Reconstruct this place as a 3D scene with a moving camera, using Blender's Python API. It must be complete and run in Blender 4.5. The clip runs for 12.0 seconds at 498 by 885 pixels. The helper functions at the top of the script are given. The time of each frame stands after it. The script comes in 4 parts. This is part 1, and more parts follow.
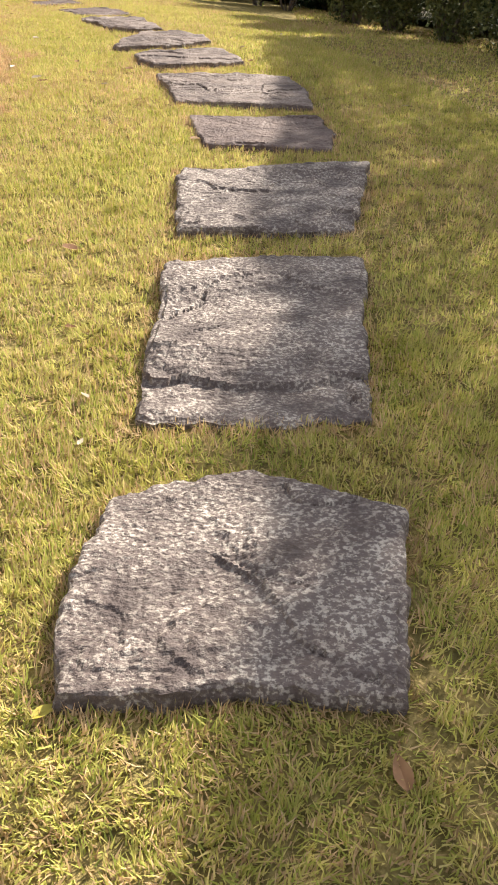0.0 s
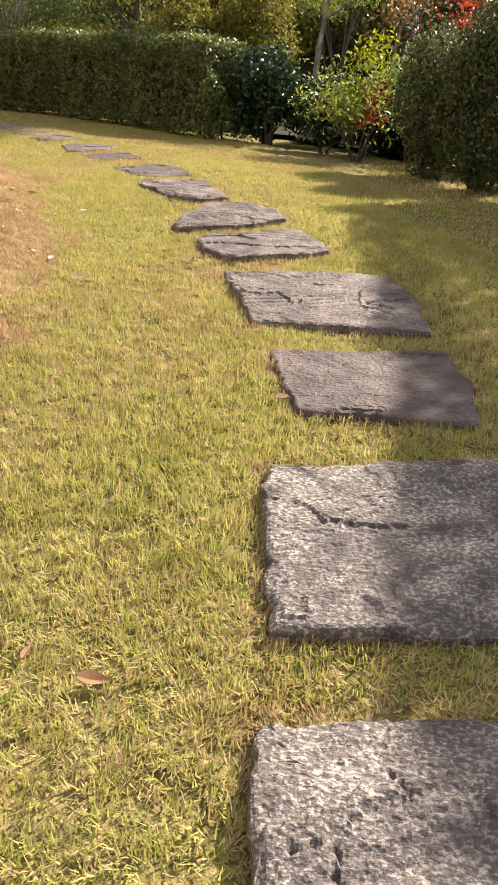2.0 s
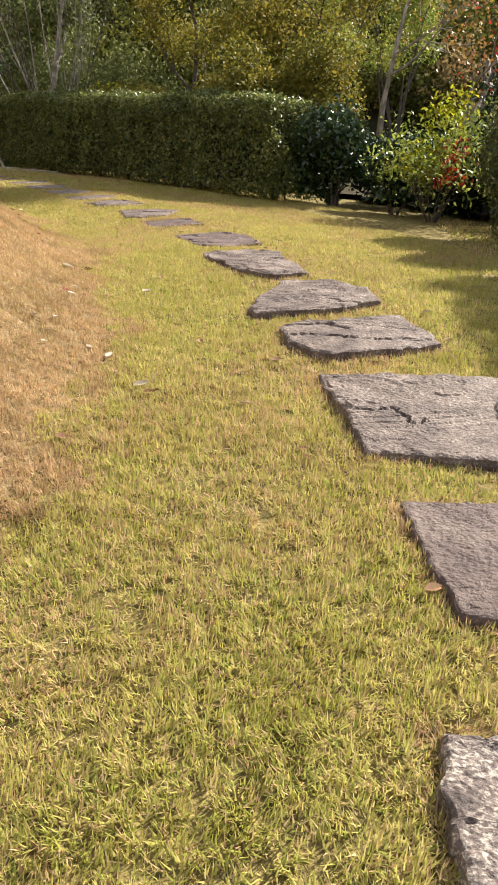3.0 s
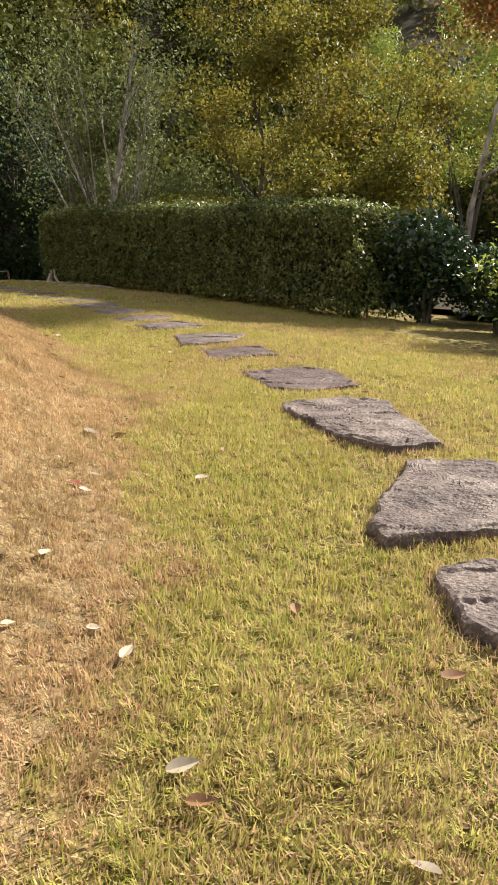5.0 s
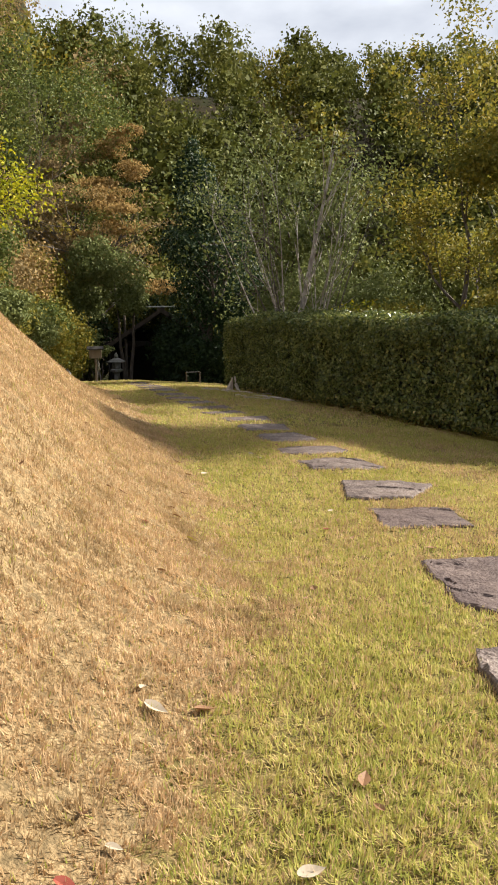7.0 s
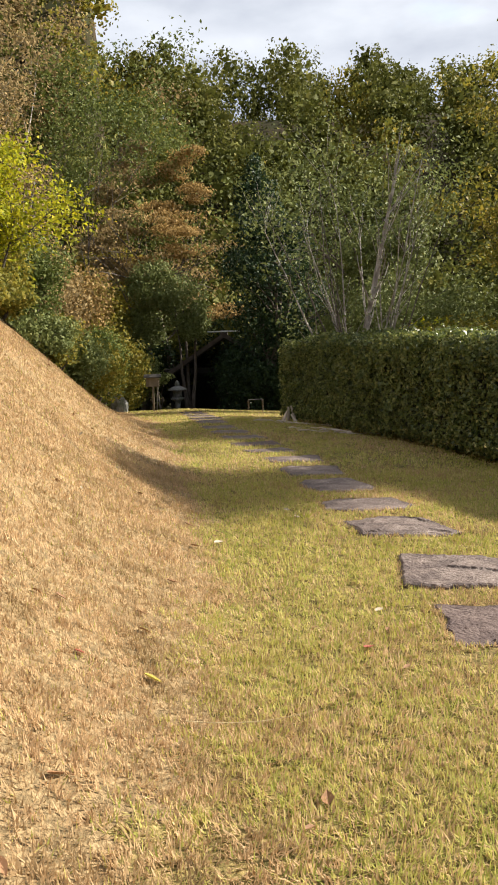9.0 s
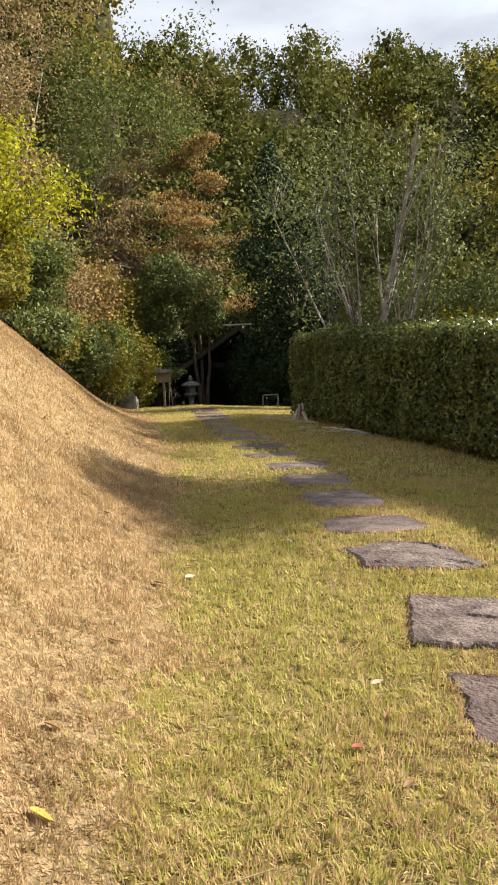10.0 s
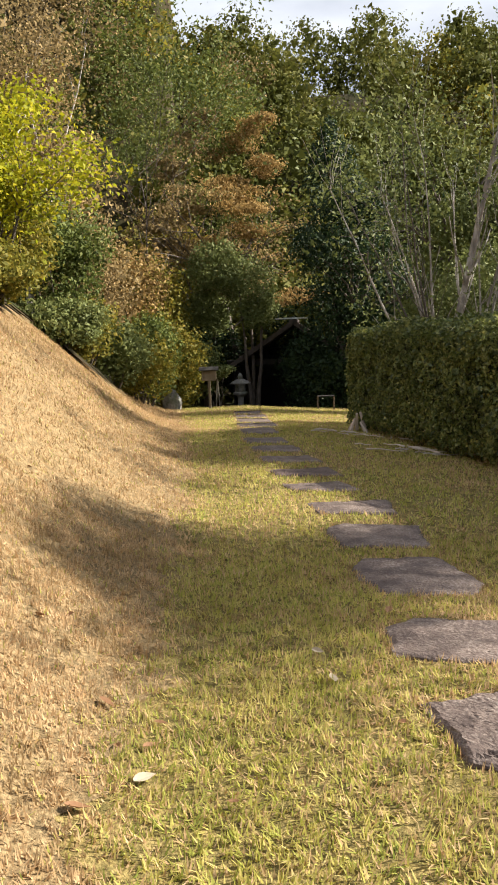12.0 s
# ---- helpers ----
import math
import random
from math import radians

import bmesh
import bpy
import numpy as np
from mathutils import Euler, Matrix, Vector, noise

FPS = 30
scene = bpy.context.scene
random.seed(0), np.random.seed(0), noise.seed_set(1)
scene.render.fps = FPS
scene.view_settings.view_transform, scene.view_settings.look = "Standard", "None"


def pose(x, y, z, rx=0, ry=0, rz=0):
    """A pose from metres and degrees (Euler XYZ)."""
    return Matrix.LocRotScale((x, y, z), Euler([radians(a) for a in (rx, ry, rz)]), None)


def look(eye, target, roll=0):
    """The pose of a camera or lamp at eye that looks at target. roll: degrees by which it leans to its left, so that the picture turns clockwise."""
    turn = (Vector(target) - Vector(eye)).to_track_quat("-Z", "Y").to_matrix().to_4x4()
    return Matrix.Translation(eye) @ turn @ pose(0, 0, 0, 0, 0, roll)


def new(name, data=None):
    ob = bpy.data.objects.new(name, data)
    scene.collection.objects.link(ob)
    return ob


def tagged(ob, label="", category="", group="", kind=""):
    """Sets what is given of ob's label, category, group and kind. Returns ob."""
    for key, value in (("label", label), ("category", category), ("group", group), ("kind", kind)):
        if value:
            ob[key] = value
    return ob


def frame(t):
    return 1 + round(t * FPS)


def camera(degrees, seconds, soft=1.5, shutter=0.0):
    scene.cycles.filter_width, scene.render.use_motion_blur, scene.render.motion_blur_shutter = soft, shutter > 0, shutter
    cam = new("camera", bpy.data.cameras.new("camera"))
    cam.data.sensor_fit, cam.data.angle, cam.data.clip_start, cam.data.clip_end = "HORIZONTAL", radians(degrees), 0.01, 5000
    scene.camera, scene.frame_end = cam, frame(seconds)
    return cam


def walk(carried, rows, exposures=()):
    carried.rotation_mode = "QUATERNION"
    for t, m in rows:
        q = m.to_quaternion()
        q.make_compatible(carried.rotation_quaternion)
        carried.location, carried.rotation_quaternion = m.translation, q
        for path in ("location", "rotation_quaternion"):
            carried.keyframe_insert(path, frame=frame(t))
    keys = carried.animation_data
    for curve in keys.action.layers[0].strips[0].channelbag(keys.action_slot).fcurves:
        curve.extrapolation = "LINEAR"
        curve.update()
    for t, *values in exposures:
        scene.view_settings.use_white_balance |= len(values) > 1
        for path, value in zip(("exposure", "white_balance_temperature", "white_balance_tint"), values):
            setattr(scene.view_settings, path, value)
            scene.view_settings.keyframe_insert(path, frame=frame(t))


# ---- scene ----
cam = camera(35.57, 12.0, 1.8)
# seconds, eye x y z, heading, pitch, lean (degrees)
PATH = [
    (0.0, -0.001, 0.019, 1.219, 0.16, -34.91, 1.38),
    (0.5, -0.091, 0.507, 1.285, -0.81, -33.06, 1.98),
    (1.0, -0.238, 0.996, 1.366, -0.44, -31.06, 1.99),
    (1.5, -0.240, 1.390, 1.379, 1.23, -29.25, 1.73),
    (2.0, -0.327, 1.822, 1.416, 3.67, -27.56, 1.30),
    (2.5, -0.520, 2.344, 1.430, 6.15, -25.89, 0.31),
    (3.0, -0.686, 2.861, 1.410, 7.50, -24.06, 0.08),
    (5.0, -1.229, 5.013, 1.327, 11.98, -16.66, -0.99),
    (5.5, -1.273, 5.494, 1.366, 15.72, -15.14, -1.21),
    (6.0, -1.317, 5.938, 1.406, 19.82, -13.29, -0.89),
    (6.5, -1.451, 6.372, 1.473, 23.52, -11.35, -0.64),
    (7.0, -1.536, 6.796, 1.520, 26.30, -9.63, -0.61),
    (7.5, -1.653, 7.159, 1.511, 28.27, -8.40, -0.95),
    (9.5, -2.108, 8.987, 1.461, 32.86, -7.88, -2.23),
    (10.0, -2.265, 9.457, 1.452, 33.71, -8.14, -2.39),
    (10.5, -2.488, 9.934, 1.443, 34.62, -8.36, -2.10),
    (11.0, -2.733, 10.423, 1.460, 35.75, -8.39, -1.77),
    (11.5, -3.031, 10.872, 1.453, 36.99, -8.46, -1.82),
    (12.0, -3.323, 11.339, 1.441, 38.02, -8.38, -2.05),
]


def eye_pose(x, y, z, yaw, pitch, lean):
    return pose(x, y, z, 0, 0, yaw) @ pose(0, 0, 0, 90 + pitch, 0, 0) @ pose(0, 0, 0, 0, 0, lean)


walk(cam, [(t, eye_pose(*row)) for t, *row in PATH], [(0.0, 1.76), (2.5, 1.56), (5.0, 1.42), (10.5, 1.45), (12.0, 1.52)])


# ---- world, sun ----
SUN_AZ, SUN_EL = radians(43.5), radians(34.0)  # azimuth from +y towards +x
world = bpy.data.worlds.new("world")
scene.world = world
world.use_nodes = True
wn, wl = world.node_tree.nodes, world.node_tree.links
wn.clear()
sky = wn.new("ShaderNodeTexSky")
sky.sky_type, sky.sun_disc = "NISHITA", False
sky.sun_elevation, sky.sun_rotation = SUN_EL, SUN_AZ
sky.air_density, sky.dust_density = 1.0, 2.0
w_coord = wn.new("ShaderNodeTexCoord")
w_map = wn.new("ShaderNodeMapping")
w_map.inputs["Scale"].default_value = (1.0, 1.0, 2.6)
w_noise = wn.new("ShaderNodeTexNoise")
w_noise.inputs["Scale"].default_value, w_noise.inputs["Detail"].default_value = 2.3, 7
w_ramp = wn.new("ShaderNodeValToRGB")
w_ramp.color_ramp.elements[0].position, w_ramp.color_ramp.elements[1].position = 0.25, 0.42
w_ramp2 = wn.new("ShaderNodeValToRGB")
w_ramp2.color_ramp.elements[0].position, w_ramp2.color_ramp.elements[1].position = 0.35, 0.75
w_ramp2.color_ramp.elements[0].color = (1.40, 1.52, 1.78, 1)
w_ramp2.color_ramp.elements[1].color = (2.55, 2.65, 2.85, 1)
w_noise2 = wn.new("ShaderNodeTexNoise")
w_noise2.inputs["Scale"].default_value, w_noise2.inputs["Detail"].default_value = 5.0, 6
w_mix = wn.new("ShaderNodeMixRGB")
w_bg = wn.new("ShaderNodeBackground")
w_bg.inputs["Strength"].default_value = 0.15
w_out = wn.new("ShaderNodeOutputWorld")
wl.new(w_coord.outputs["Generated"], w_map.inputs["Vector"])
wl.new(w_map.outputs[0], w_noise.inputs["Vector"])
wl.new(w_map.outputs[0], w_noise2.inputs["Vector"])
wl.new(w_noise.outputs["Fac"], w_ramp.inputs[0])
wl.new(w_noise2.outputs["Fac"], w_ramp2.inputs[0])
wl.new(w_ramp.outputs[0], w_mix.inputs[0])
wl.new(sky.outputs[0], w_mix.inputs[1])
wl.new(w_ramp2.outputs[0], w_mix.inputs[2])
wl.new(w_mix.outputs[0], w_bg.inputs[0])
wl.new(w_bg.outputs[0], w_out.inputs[0])

sun_data = bpy.data.lights.new("sun", "SUN")
sun_data.energy, sun_data.angle, sun_data.color = 4.7, radians(0.6), (1.0, 0.93, 0.82)
sun = new("sun", sun_data)
sun.matrix_world = look((20 * math.sin(SUN_AZ), 20 * math.cos(SUN_AZ), 20 * math.tan(SUN_EL)), (0, 0, 0))


# ---- materials ----
def material(name, colours, scale=6.0, detail=6.0, rough=0.8, bump=0.0, bump_scale=40.0, spread=0.25, island=0.0,
             translucent=0.0, stretch=(1, 1, 1), second=None, spec=0.5, second_scale=1.5, second_at=(0.45, 0.62), bump_dist=0.01):
    """A surface whose colour runs through colours by noise, with a second noise of another colour and a relief."""
    m = bpy.data.materials.new(name)
    m.use_nodes = True
    n, l = m.node_tree.nodes, m.node_tree.links
    b = n["Principled BSDF"]
    b.inputs["Roughness"].default_value = rough
    b.inputs["Specular IOR Level"].default_value = spec
    co = n.new("ShaderNodeTexCoord")
    mp = n.new("ShaderNodeMapping")
    mp.inputs["Scale"].default_value = stretch
    l.new(co.outputs["Object"], mp.inputs[0])
    no = n.new("ShaderNodeTexNoise")
    no.inputs["Scale"].default_value, no.inputs["Detail"].default_value = scale, detail
    l.new(mp.outputs[0], no.inputs["Vector"])
    fac = no.outputs["Fac"]
    if island:
        geo = n.new("ShaderNodeNewGeometry")
        mx = n.new("ShaderNodeMix")
        mx.inputs[0].default_value = island
        l.new(fac, mx.inputs[2])
        l.new(geo.outputs["Random Per Island"], mx.inputs[3])
        fac = mx.outputs[0]
    ramp = n.new("ShaderNodeValToRGB")
    els = ramp.color_ramp.elements
    lo, hi = (0.5 - spread, 0.5 + spread) if island < 0.5 else (0.12, 0.88)
    while len(els) < len(colours):
        els.new(0.5)
    for i, c in enumerate(colours):
        els[i].position = lo + (hi - lo) * i / max(1, len(colours) - 1)
        els[i].color = (*c, 1)
    l.new(fac, ramp.inputs[0])
    col = ramp.outputs[0]
    if second:
        n2 = n.new("ShaderNodeTexNoise")
        n2.inputs["Scale"].default_value, n2.inputs["Detail"].default_value = second_scale, 8
        n2.inputs["Roughness"].default_value = 0.62
        l.new(mp.outputs[0], n2.inputs["Vector"])
        r2 = n.new("ShaderNodeValToRGB")
        r2.color_ramp.elements[0].position, r2.color_ramp.elements[1].position = second_at
        l.new(n2.outputs["Fac"], r2.inputs[0])
        mc = n.new("ShaderNodeMixRGB")
        l.new(r2.outputs[0], mc.inputs[0])
        l.new(col, mc.inputs[1])
        mc.inputs[2].default_value = (*second, 1)
        col = mc.outputs[0]
    l.new(col, b.inputs["Base Color"])
    if bump:
        nb = n.new("ShaderNodeTexNoise")
        nb.inputs["Scale"].default_value, nb.inputs["Detail"].default_value = bump_scale, 8
        l.new(mp.outputs[0], nb.inputs["Vector"])
        bp = n.new("ShaderNodeBump")
        bp.inputs["Strength"].default_value, bp.inputs["Distance"].default_value = bump, bump_dist
        l.new(nb.outputs["Fac"], bp.inputs["Height"])
        l.new(bp.outputs[0], b.inputs["Normal"])
    if translucent:
        tr = n.new("ShaderNodeBsdfTranslucent")
        l.new(col, tr.inputs[0])
        ms = n.new("ShaderNodeMixShader")
        ms.inputs[0].default_value = translucent
        l.new(b.outputs[0], ms.inputs[1])
        l.new(tr.outputs[0], ms.inputs[2])
        l.new(ms.outputs[0], n["Material Output"].inputs[0])
    return m


def slate(name, colours, pale, amount):
    """Layered slate: dark stone mottled with fine pale lichen in patches, rough with short splits."""
    m = material(name, colours, 5, 10, 0.72, 1.0, 55, stretch=(1, 1.3, 1), spec=0.35, bump_dist=0.012)
    n, l = m.node_tree.nodes, m.node_tree.links
    b = n["Principled BSDF"]
    col = b.inputs["Base Color"].links[0].from_socket
    mp = n["Mapping"].outputs[0]
    masks = []
    for scale, lo, hi in ((70, 0.49, 0.585), (5, 0.36, 0.62)):
        t = n.new("ShaderNodeTexNoise")
        t.inputs["Scale"].default_value, t.inputs["Detail"].default_value, t.inputs["Roughness"].default_value = scale, 6, 0.68
        l.new(mp, t.inputs["Vector"])
        r = n.new("ShaderNodeMapRange")
        r.inputs[1].default_value, r.inputs[2].default_value = lo, hi
        l.new(t.outputs["Fac"], r.inputs[0])
        masks.append(r.outputs[0])
    both = n.new("ShaderNodeMath")
    both.operation = "MULTIPLY"
    l.new(masks[0], both.inputs[0])
    l.new(masks[1], both.inputs[1])
    much = n.new("ShaderNodeMath")
    much.operation = "MULTIPLY"
    much.inputs[1].default_value = amount
    l.new(both.outputs[0], much.inputs[0])
    mc = n.new("ShaderNodeMixRGB")
    l.new(much.outputs[0], mc.inputs[0])
    l.new(col, mc.inputs[1])
    mc.inputs[2].default_value = (*pale, 1)
    l.new(mc.outputs[0], b.inputs["Base Color"])
    return m


M_SOIL = material("lawn_thatch", [(0.085, 0.062, 0.024), (0.175, 0.133, 0.048), (0.29, 0.222, 0.085), (0.40, 0.305, 0.13)], 60, 10, 0.95, 0.8, 110, second=(0.105, 0.085, 0.030), second_scale=16, second_at=(0.44, 0.62), spec=0.1, bump_dist=0.014)
M_BANKTURF = material("bank_thatch", [(0.095, 0.064, 0.032), (0.19, 0.132, 0.066), (0.30, 0.212, 0.11), (0.40, 0.29, 0.155)], 60, 10, 0.95, 0.8, 110, second=(0.125, 0.09, 0.046), second_scale=20, second_at=(0.46, 0.66), spec=0.1, bump_dist=0.014)
M_GRASS = material("lawn_grass", [(0.155, 0.212, 0.036), (0.365, 0.372, 0.084), (0.525, 0.452, 0.140), (0.72, 0.575, 0.28)], 3.0, 6, 0.75, island=0.5, translucent=0.42, second=(0.33, 0.315, 0.058), second_scale=2.2, second_at=(0.52, 0.70), spec=0.15)
M_DRY = material("dry_grass", [(0.285, 0.180, 0.092), (0.445, 0.296, 0.152), (0.575, 0.402, 0.222), (0.70, 0.52, 0.315)], 2.5, 6, 0.75, island=0.5, translucent=0.35, second=(0.28, 0.195, 0.09), second_scale=3.0, second_at=(0.48, 0.7), spec=0.15)
M_STONE = slate("weathered_slate", [(0.046, 0.032, 0.029), (0.098, 0.072, 0.063), (0.170, 0.132, 0.114)], (0.48, 0.42, 0.35), 0.85)
M_STONE_BROWN = slate("brown_slate", [(0.052, 0.035, 0.030), (0.104, 0.073, 0.061), (0.170, 0.126, 0.105)], (0.42, 0.355, 0.30), 0.5)
M_STONE_RED = slate("reddish_slate", [(0.052, 0.032, 0.028), (0.090, 0.059, 0.050), (0.135, 0.095, 0.080)], (0.32, 0.26, 0.22), 0.25)
M_BARK = material("grey_brown_bark", [(0.043, 0.031, 0.025), (0.087, 0.068, 0.053), (0.136, 0.112, 0.093)], 14, 7, 0.9, 0.8, 60, stretch=(1, 1, 0.3))
M_PALE_BARK = material("pale_bark", [(0.119, 0.099, 0.082), (0.272, 0.235, 0.201), (0.578, 0.527, 0.468)], 9, 7, 0.85, 0.6, 50, stretch=(1, 1, 0.5))
M_HEDGE = material("hedge_leaf", [(0.040, 0.056, 0.013), (0.092, 0.118, 0.027), (0.18, 0.205, 0.05), (0.34, 0.33, 0.11)], 1.3, 4, 0.42, island=0.7, translucent=0.36, spec=0.5)
M_HEDGE_OLD = material("old_hedge_leaf", [(0.045, 0.058, 0.020), (0.088, 0.104, 0.033), (0.142, 0.154, 0.052), (0.23, 0.222, 0.082)], 1.3, 4, 0.55, island=0.6, translucent=0.28, spec=0.3)
M_CAMELLIA = material("camellia_leaf", [(0.016, 0.036, 0.012), (0.032, 0.062, 0.018), (0.055, 0.092, 0.03)], 2, 4, 0.3, island=0.7, translucent=0.15, spec=0.5)
M_EVERGREEN = material("evergreen_leaf", [(0.036, 0.05, 0.012), (0.074, 0.098, 0.022), (0.126, 0.15, 0.034), (0.192, 0.204, 0.054)], 0.30, 4, 0.65, island=0.5, translucent=0.3, spec=0.2)
M_WOODLEAF = material("woodland_leaf", [(0.040, 0.047, 0.010), (0.080, 0.088, 0.017), (0.126, 0.128, 0.027), (0.185, 0.170, 0.042)], 0.22, 4, 0.7, island=0.28, translucent=0.25, spec=0.12)
M_DARKLEAF = material("dark_evergreen_leaf", [(0.011, 0.024, 0.011), (0.022, 0.042, 0.014), (0.042, 0.068, 0.022)], 0.6, 4, 0.6, island=0.6, translucent=0.2, spec=0.22)
M_GREYGREEN = material("grey_green_leaf", [(0.069, 0.087, 0.025), (0.127, 0.149, 0.044), (0.196, 0.213, 0.071)], 0.8, 4, 0.65, island=0.6, translucent=0.3, spec=0.2)
M_OLIVE = material("olive_leaf", [(0.080, 0.088, 0.015), (0.150, 0.145, 0.023), (0.240, 0.200, 0.03), (0.36, 0.255, 0.040)], 0.5, 4, 0.6, island=0.5, translucent=0.4, spec=0.2)
M_YELLOW = material("yellow_green_leaf", [(0.17, 0.20, 0.012), (0.32, 0.32, 0.016), (0.50, 0.42, 0.022)], 0.9, 4, 0.6, island=0.6, translucent=0.45, spec=0.2)
M_LIME = material("bamboo_leaf", [(0.156, 0.208, 0.026), (0.247, 0.299, 0.046), (0.351, 0.377, 0.078)], 0.5, 4, 0.5, island=0.6, translucent=0.4)
M_RUST = material("rust_leaf", [(0.140, 0.092, 0.034), (0.25, 0.160, 0.056), (0.36, 0.235, 0.085), (0.43, 0.310, 0.120)], 0.7, 4, 0.7, island=0.6, translucent=0.38, spec=0.15)
M_BROWN = material("brown_leaf", [(0.162, 0.119, 0.057), (0.27, 0.196, 0.088), (0.405, 0.284, 0.121)], 0.7, 4, 0.75, island=0.6, translucent=0.32, spec=0.15)
M_RED = material("red_leaf", [(0.25, 0.012, 0.010), (0.42, 0.03, 0.015), (0.45, 0.10, 0.02)], 2, 3, 0.5, island=0.7, translucent=0.35)
M_RUSSET = material("russet_leaf", [(0.16, 0.10, 0.025), (0.26, 0.16, 0.04), (0.34, 0.20, 0.05), (0.36, 0.11, 0.04)], 2, 3, 0.6, island=0.7, translucent=0.35)
M_TIMBER = material("dark_timber", [(0.007, 0.005, 0.004), (0.015, 0.011, 0.008), (0.024, 0.018, 0.014)], 8, 6, 0.8, 0.5, 40, stretch=(1, 1, 0.2))
M_THATCHROOF = material("old_roof_boards", [(0.03, 0.024, 0.02), (0.06, 0.045, 0.035), (0.09, 0.07, 0.055)], 5, 7, 0.85, 0.7, 40)
M_PANEL = material("weathered_panel", [(0.10, 0.075, 0.055), (0.16, 0.12, 0.085)], 6, 6, 0.85, 0.3, 40)
M_SIGN = material("weathered_sign_wood", [(0.10, 0.075, 0.05), (0.17, 0.13, 0.09), (0.22, 0.17, 0.125)], 8, 6, 0.8, 0.4, 60, stretch=(1, 1, 0.25))
M_LANTERN = material("lantern_granite", [(0.13, 0.125, 0.12), (0.22, 0.21, 0.20), (0.31, 0.30, 0.28)], 25, 8, 0.9, 0.6, 90, second=(0.10, 0.11, 0.07), second_scale=4)
M_METAL = material("pale_metal", [(0.45, 0.46, 0.47), (0.6, 0.6, 0.6)], 12, 4, 0.4)
M_DEADLEAF = material("dead_leaf", [(0.13, 0.06, 0.025), (0.24, 0.12, 0.05), (0.34, 0.20, 0.09)], 12, 4, 0.7, translucent=0.15)
M_PALELEAF = material("pale_leaf", [(0.28, 0.22, 0.15), (0.39, 0.32, 0.23), (0.46, 0.40, 0.31)], 14, 4, 0.7, translucent=0.1)
M_YELLOWLEAF = material("yellow_fallen_leaf", [(0.32, 0.26, 0.03), (0.42, 0.34, 0.06)], 14, 4, 0.6, translucent=0.2)
M_REDFALLEN = material("red_fallen_leaf", [(0.20, 0.035, 0.020), (0.32, 0.07, 0.035)], 14, 4, 0.7, translucent=0.1)
M_STRAW = material("straw", [(0.27, 0.204, 0.096), (0.36, 0.288, 0.156)], 14, 4, 0.7)
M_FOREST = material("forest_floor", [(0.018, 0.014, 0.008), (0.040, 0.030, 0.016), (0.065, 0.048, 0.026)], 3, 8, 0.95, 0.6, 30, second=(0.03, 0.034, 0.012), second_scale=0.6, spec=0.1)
# near-black colour for the shade deep between the hedge leaves
M_DARKCORE = material("hedge_inside_dark", [(0.010, 0.010, 0.006), (0.025, 0.022, 0.013)], 9, 6, 0.95, 0.8, 30)


# ---- mesh helpers ----
rng = np.random.default_rng(7)


def finish(name, mesh, mat, parent=None, label="", smooth=False):
    mesh.materials.append(mat)
    if smooth:
        mesh.polygons.foreach_set("use_smooth", [True] * len(mesh.polygons))
    ob = new(name, mesh)
    if parent is not None:
        ob.parent = parent
    if label:
        tagged(ob, label)
    return ob


def part(name, bm, mat, parent=None, label="", smooth=False):
    """One bmesh as one mesh object, under a thing or a part."""
    mesh = bpy.data.meshes.new(name)
    bm.to_mesh(mesh)
    bm.free()
    return finish(name, mesh, mat, parent, label, smooth)


def polys(name, verts, k, mat, parent=None, label="", smooth=False):
    """A mesh of separate faces with k corners each, from an array of shape (faces, k, 3)."""
    verts = np.ascontiguousarray(verts, dtype=np.float32)
    nf = len(verts)
    mesh = bpy.data.meshes.new(name)
    mesh.vertices.add(nf * k)
    mesh.vertices.foreach_set("co", verts.ravel())
    mesh.loops.add(nf * k)
    mesh.loops.foreach_set("vertex_index", np.arange(nf * k, dtype=np.int32))
    mesh.polygons.add(nf)
    mesh.polygons.foreach_set("loop_start", np.arange(0, nf * k, k, dtype=np.int32))
    mesh.update(calc_edges=True)
    return finish(name, mesh, mat, parent, label, smooth)


def thing(name, at, label, category, group="", kind=""):
    ob = new(name)
    ob.location = at
    return tagged(ob, label, category, group, kind)


def box(bm, cx, cy, cz, sx, sy, sz, m=None):
    out = bmesh.ops.create_cube(bm, size=1)["verts"]
    for v in out:
        v.co = Vector((cx + v.co.x * sx, cy + v.co.y * sy, cz + v.co.z * sz))
        if m is not None:
            v.co = m @ v.co
    return out


def boxed(name, dims, mat, parent, label="", bevel=0.006, m=None):
    bm = bmesh.new()
    box(bm, *dims)
    bmesh.ops.bevel(bm, geom=bm.edges[:], offset=bevel, segments=1, affect="EDGES")
    if m is not None:
        bm.transform(m)
    return part(name, bm, mat, parent, label)


def lathe(profile, sides, square=0.0):
    """A turned body from (radius, height) pairs."""
    bm = bmesh.new()
    rings = []
    for r, z in profile:
        rings.append([bm.verts.new((r * math.cos(2 * math.pi * (i + 0.5) / sides), r * math.sin(2 * math.pi * (i + 0.5) / sides), z)) for i in range(sides)])
    for a, b in zip(rings, rings[1:]):
        for i in range(sides):
            bm.faces.new((a[i], a[(i + 1) % sides], b[(i + 1) % sides], b[i]))
    bm.faces.new(rings[-1])
    bm.faces.new(rings[0][::-1])
    return bm


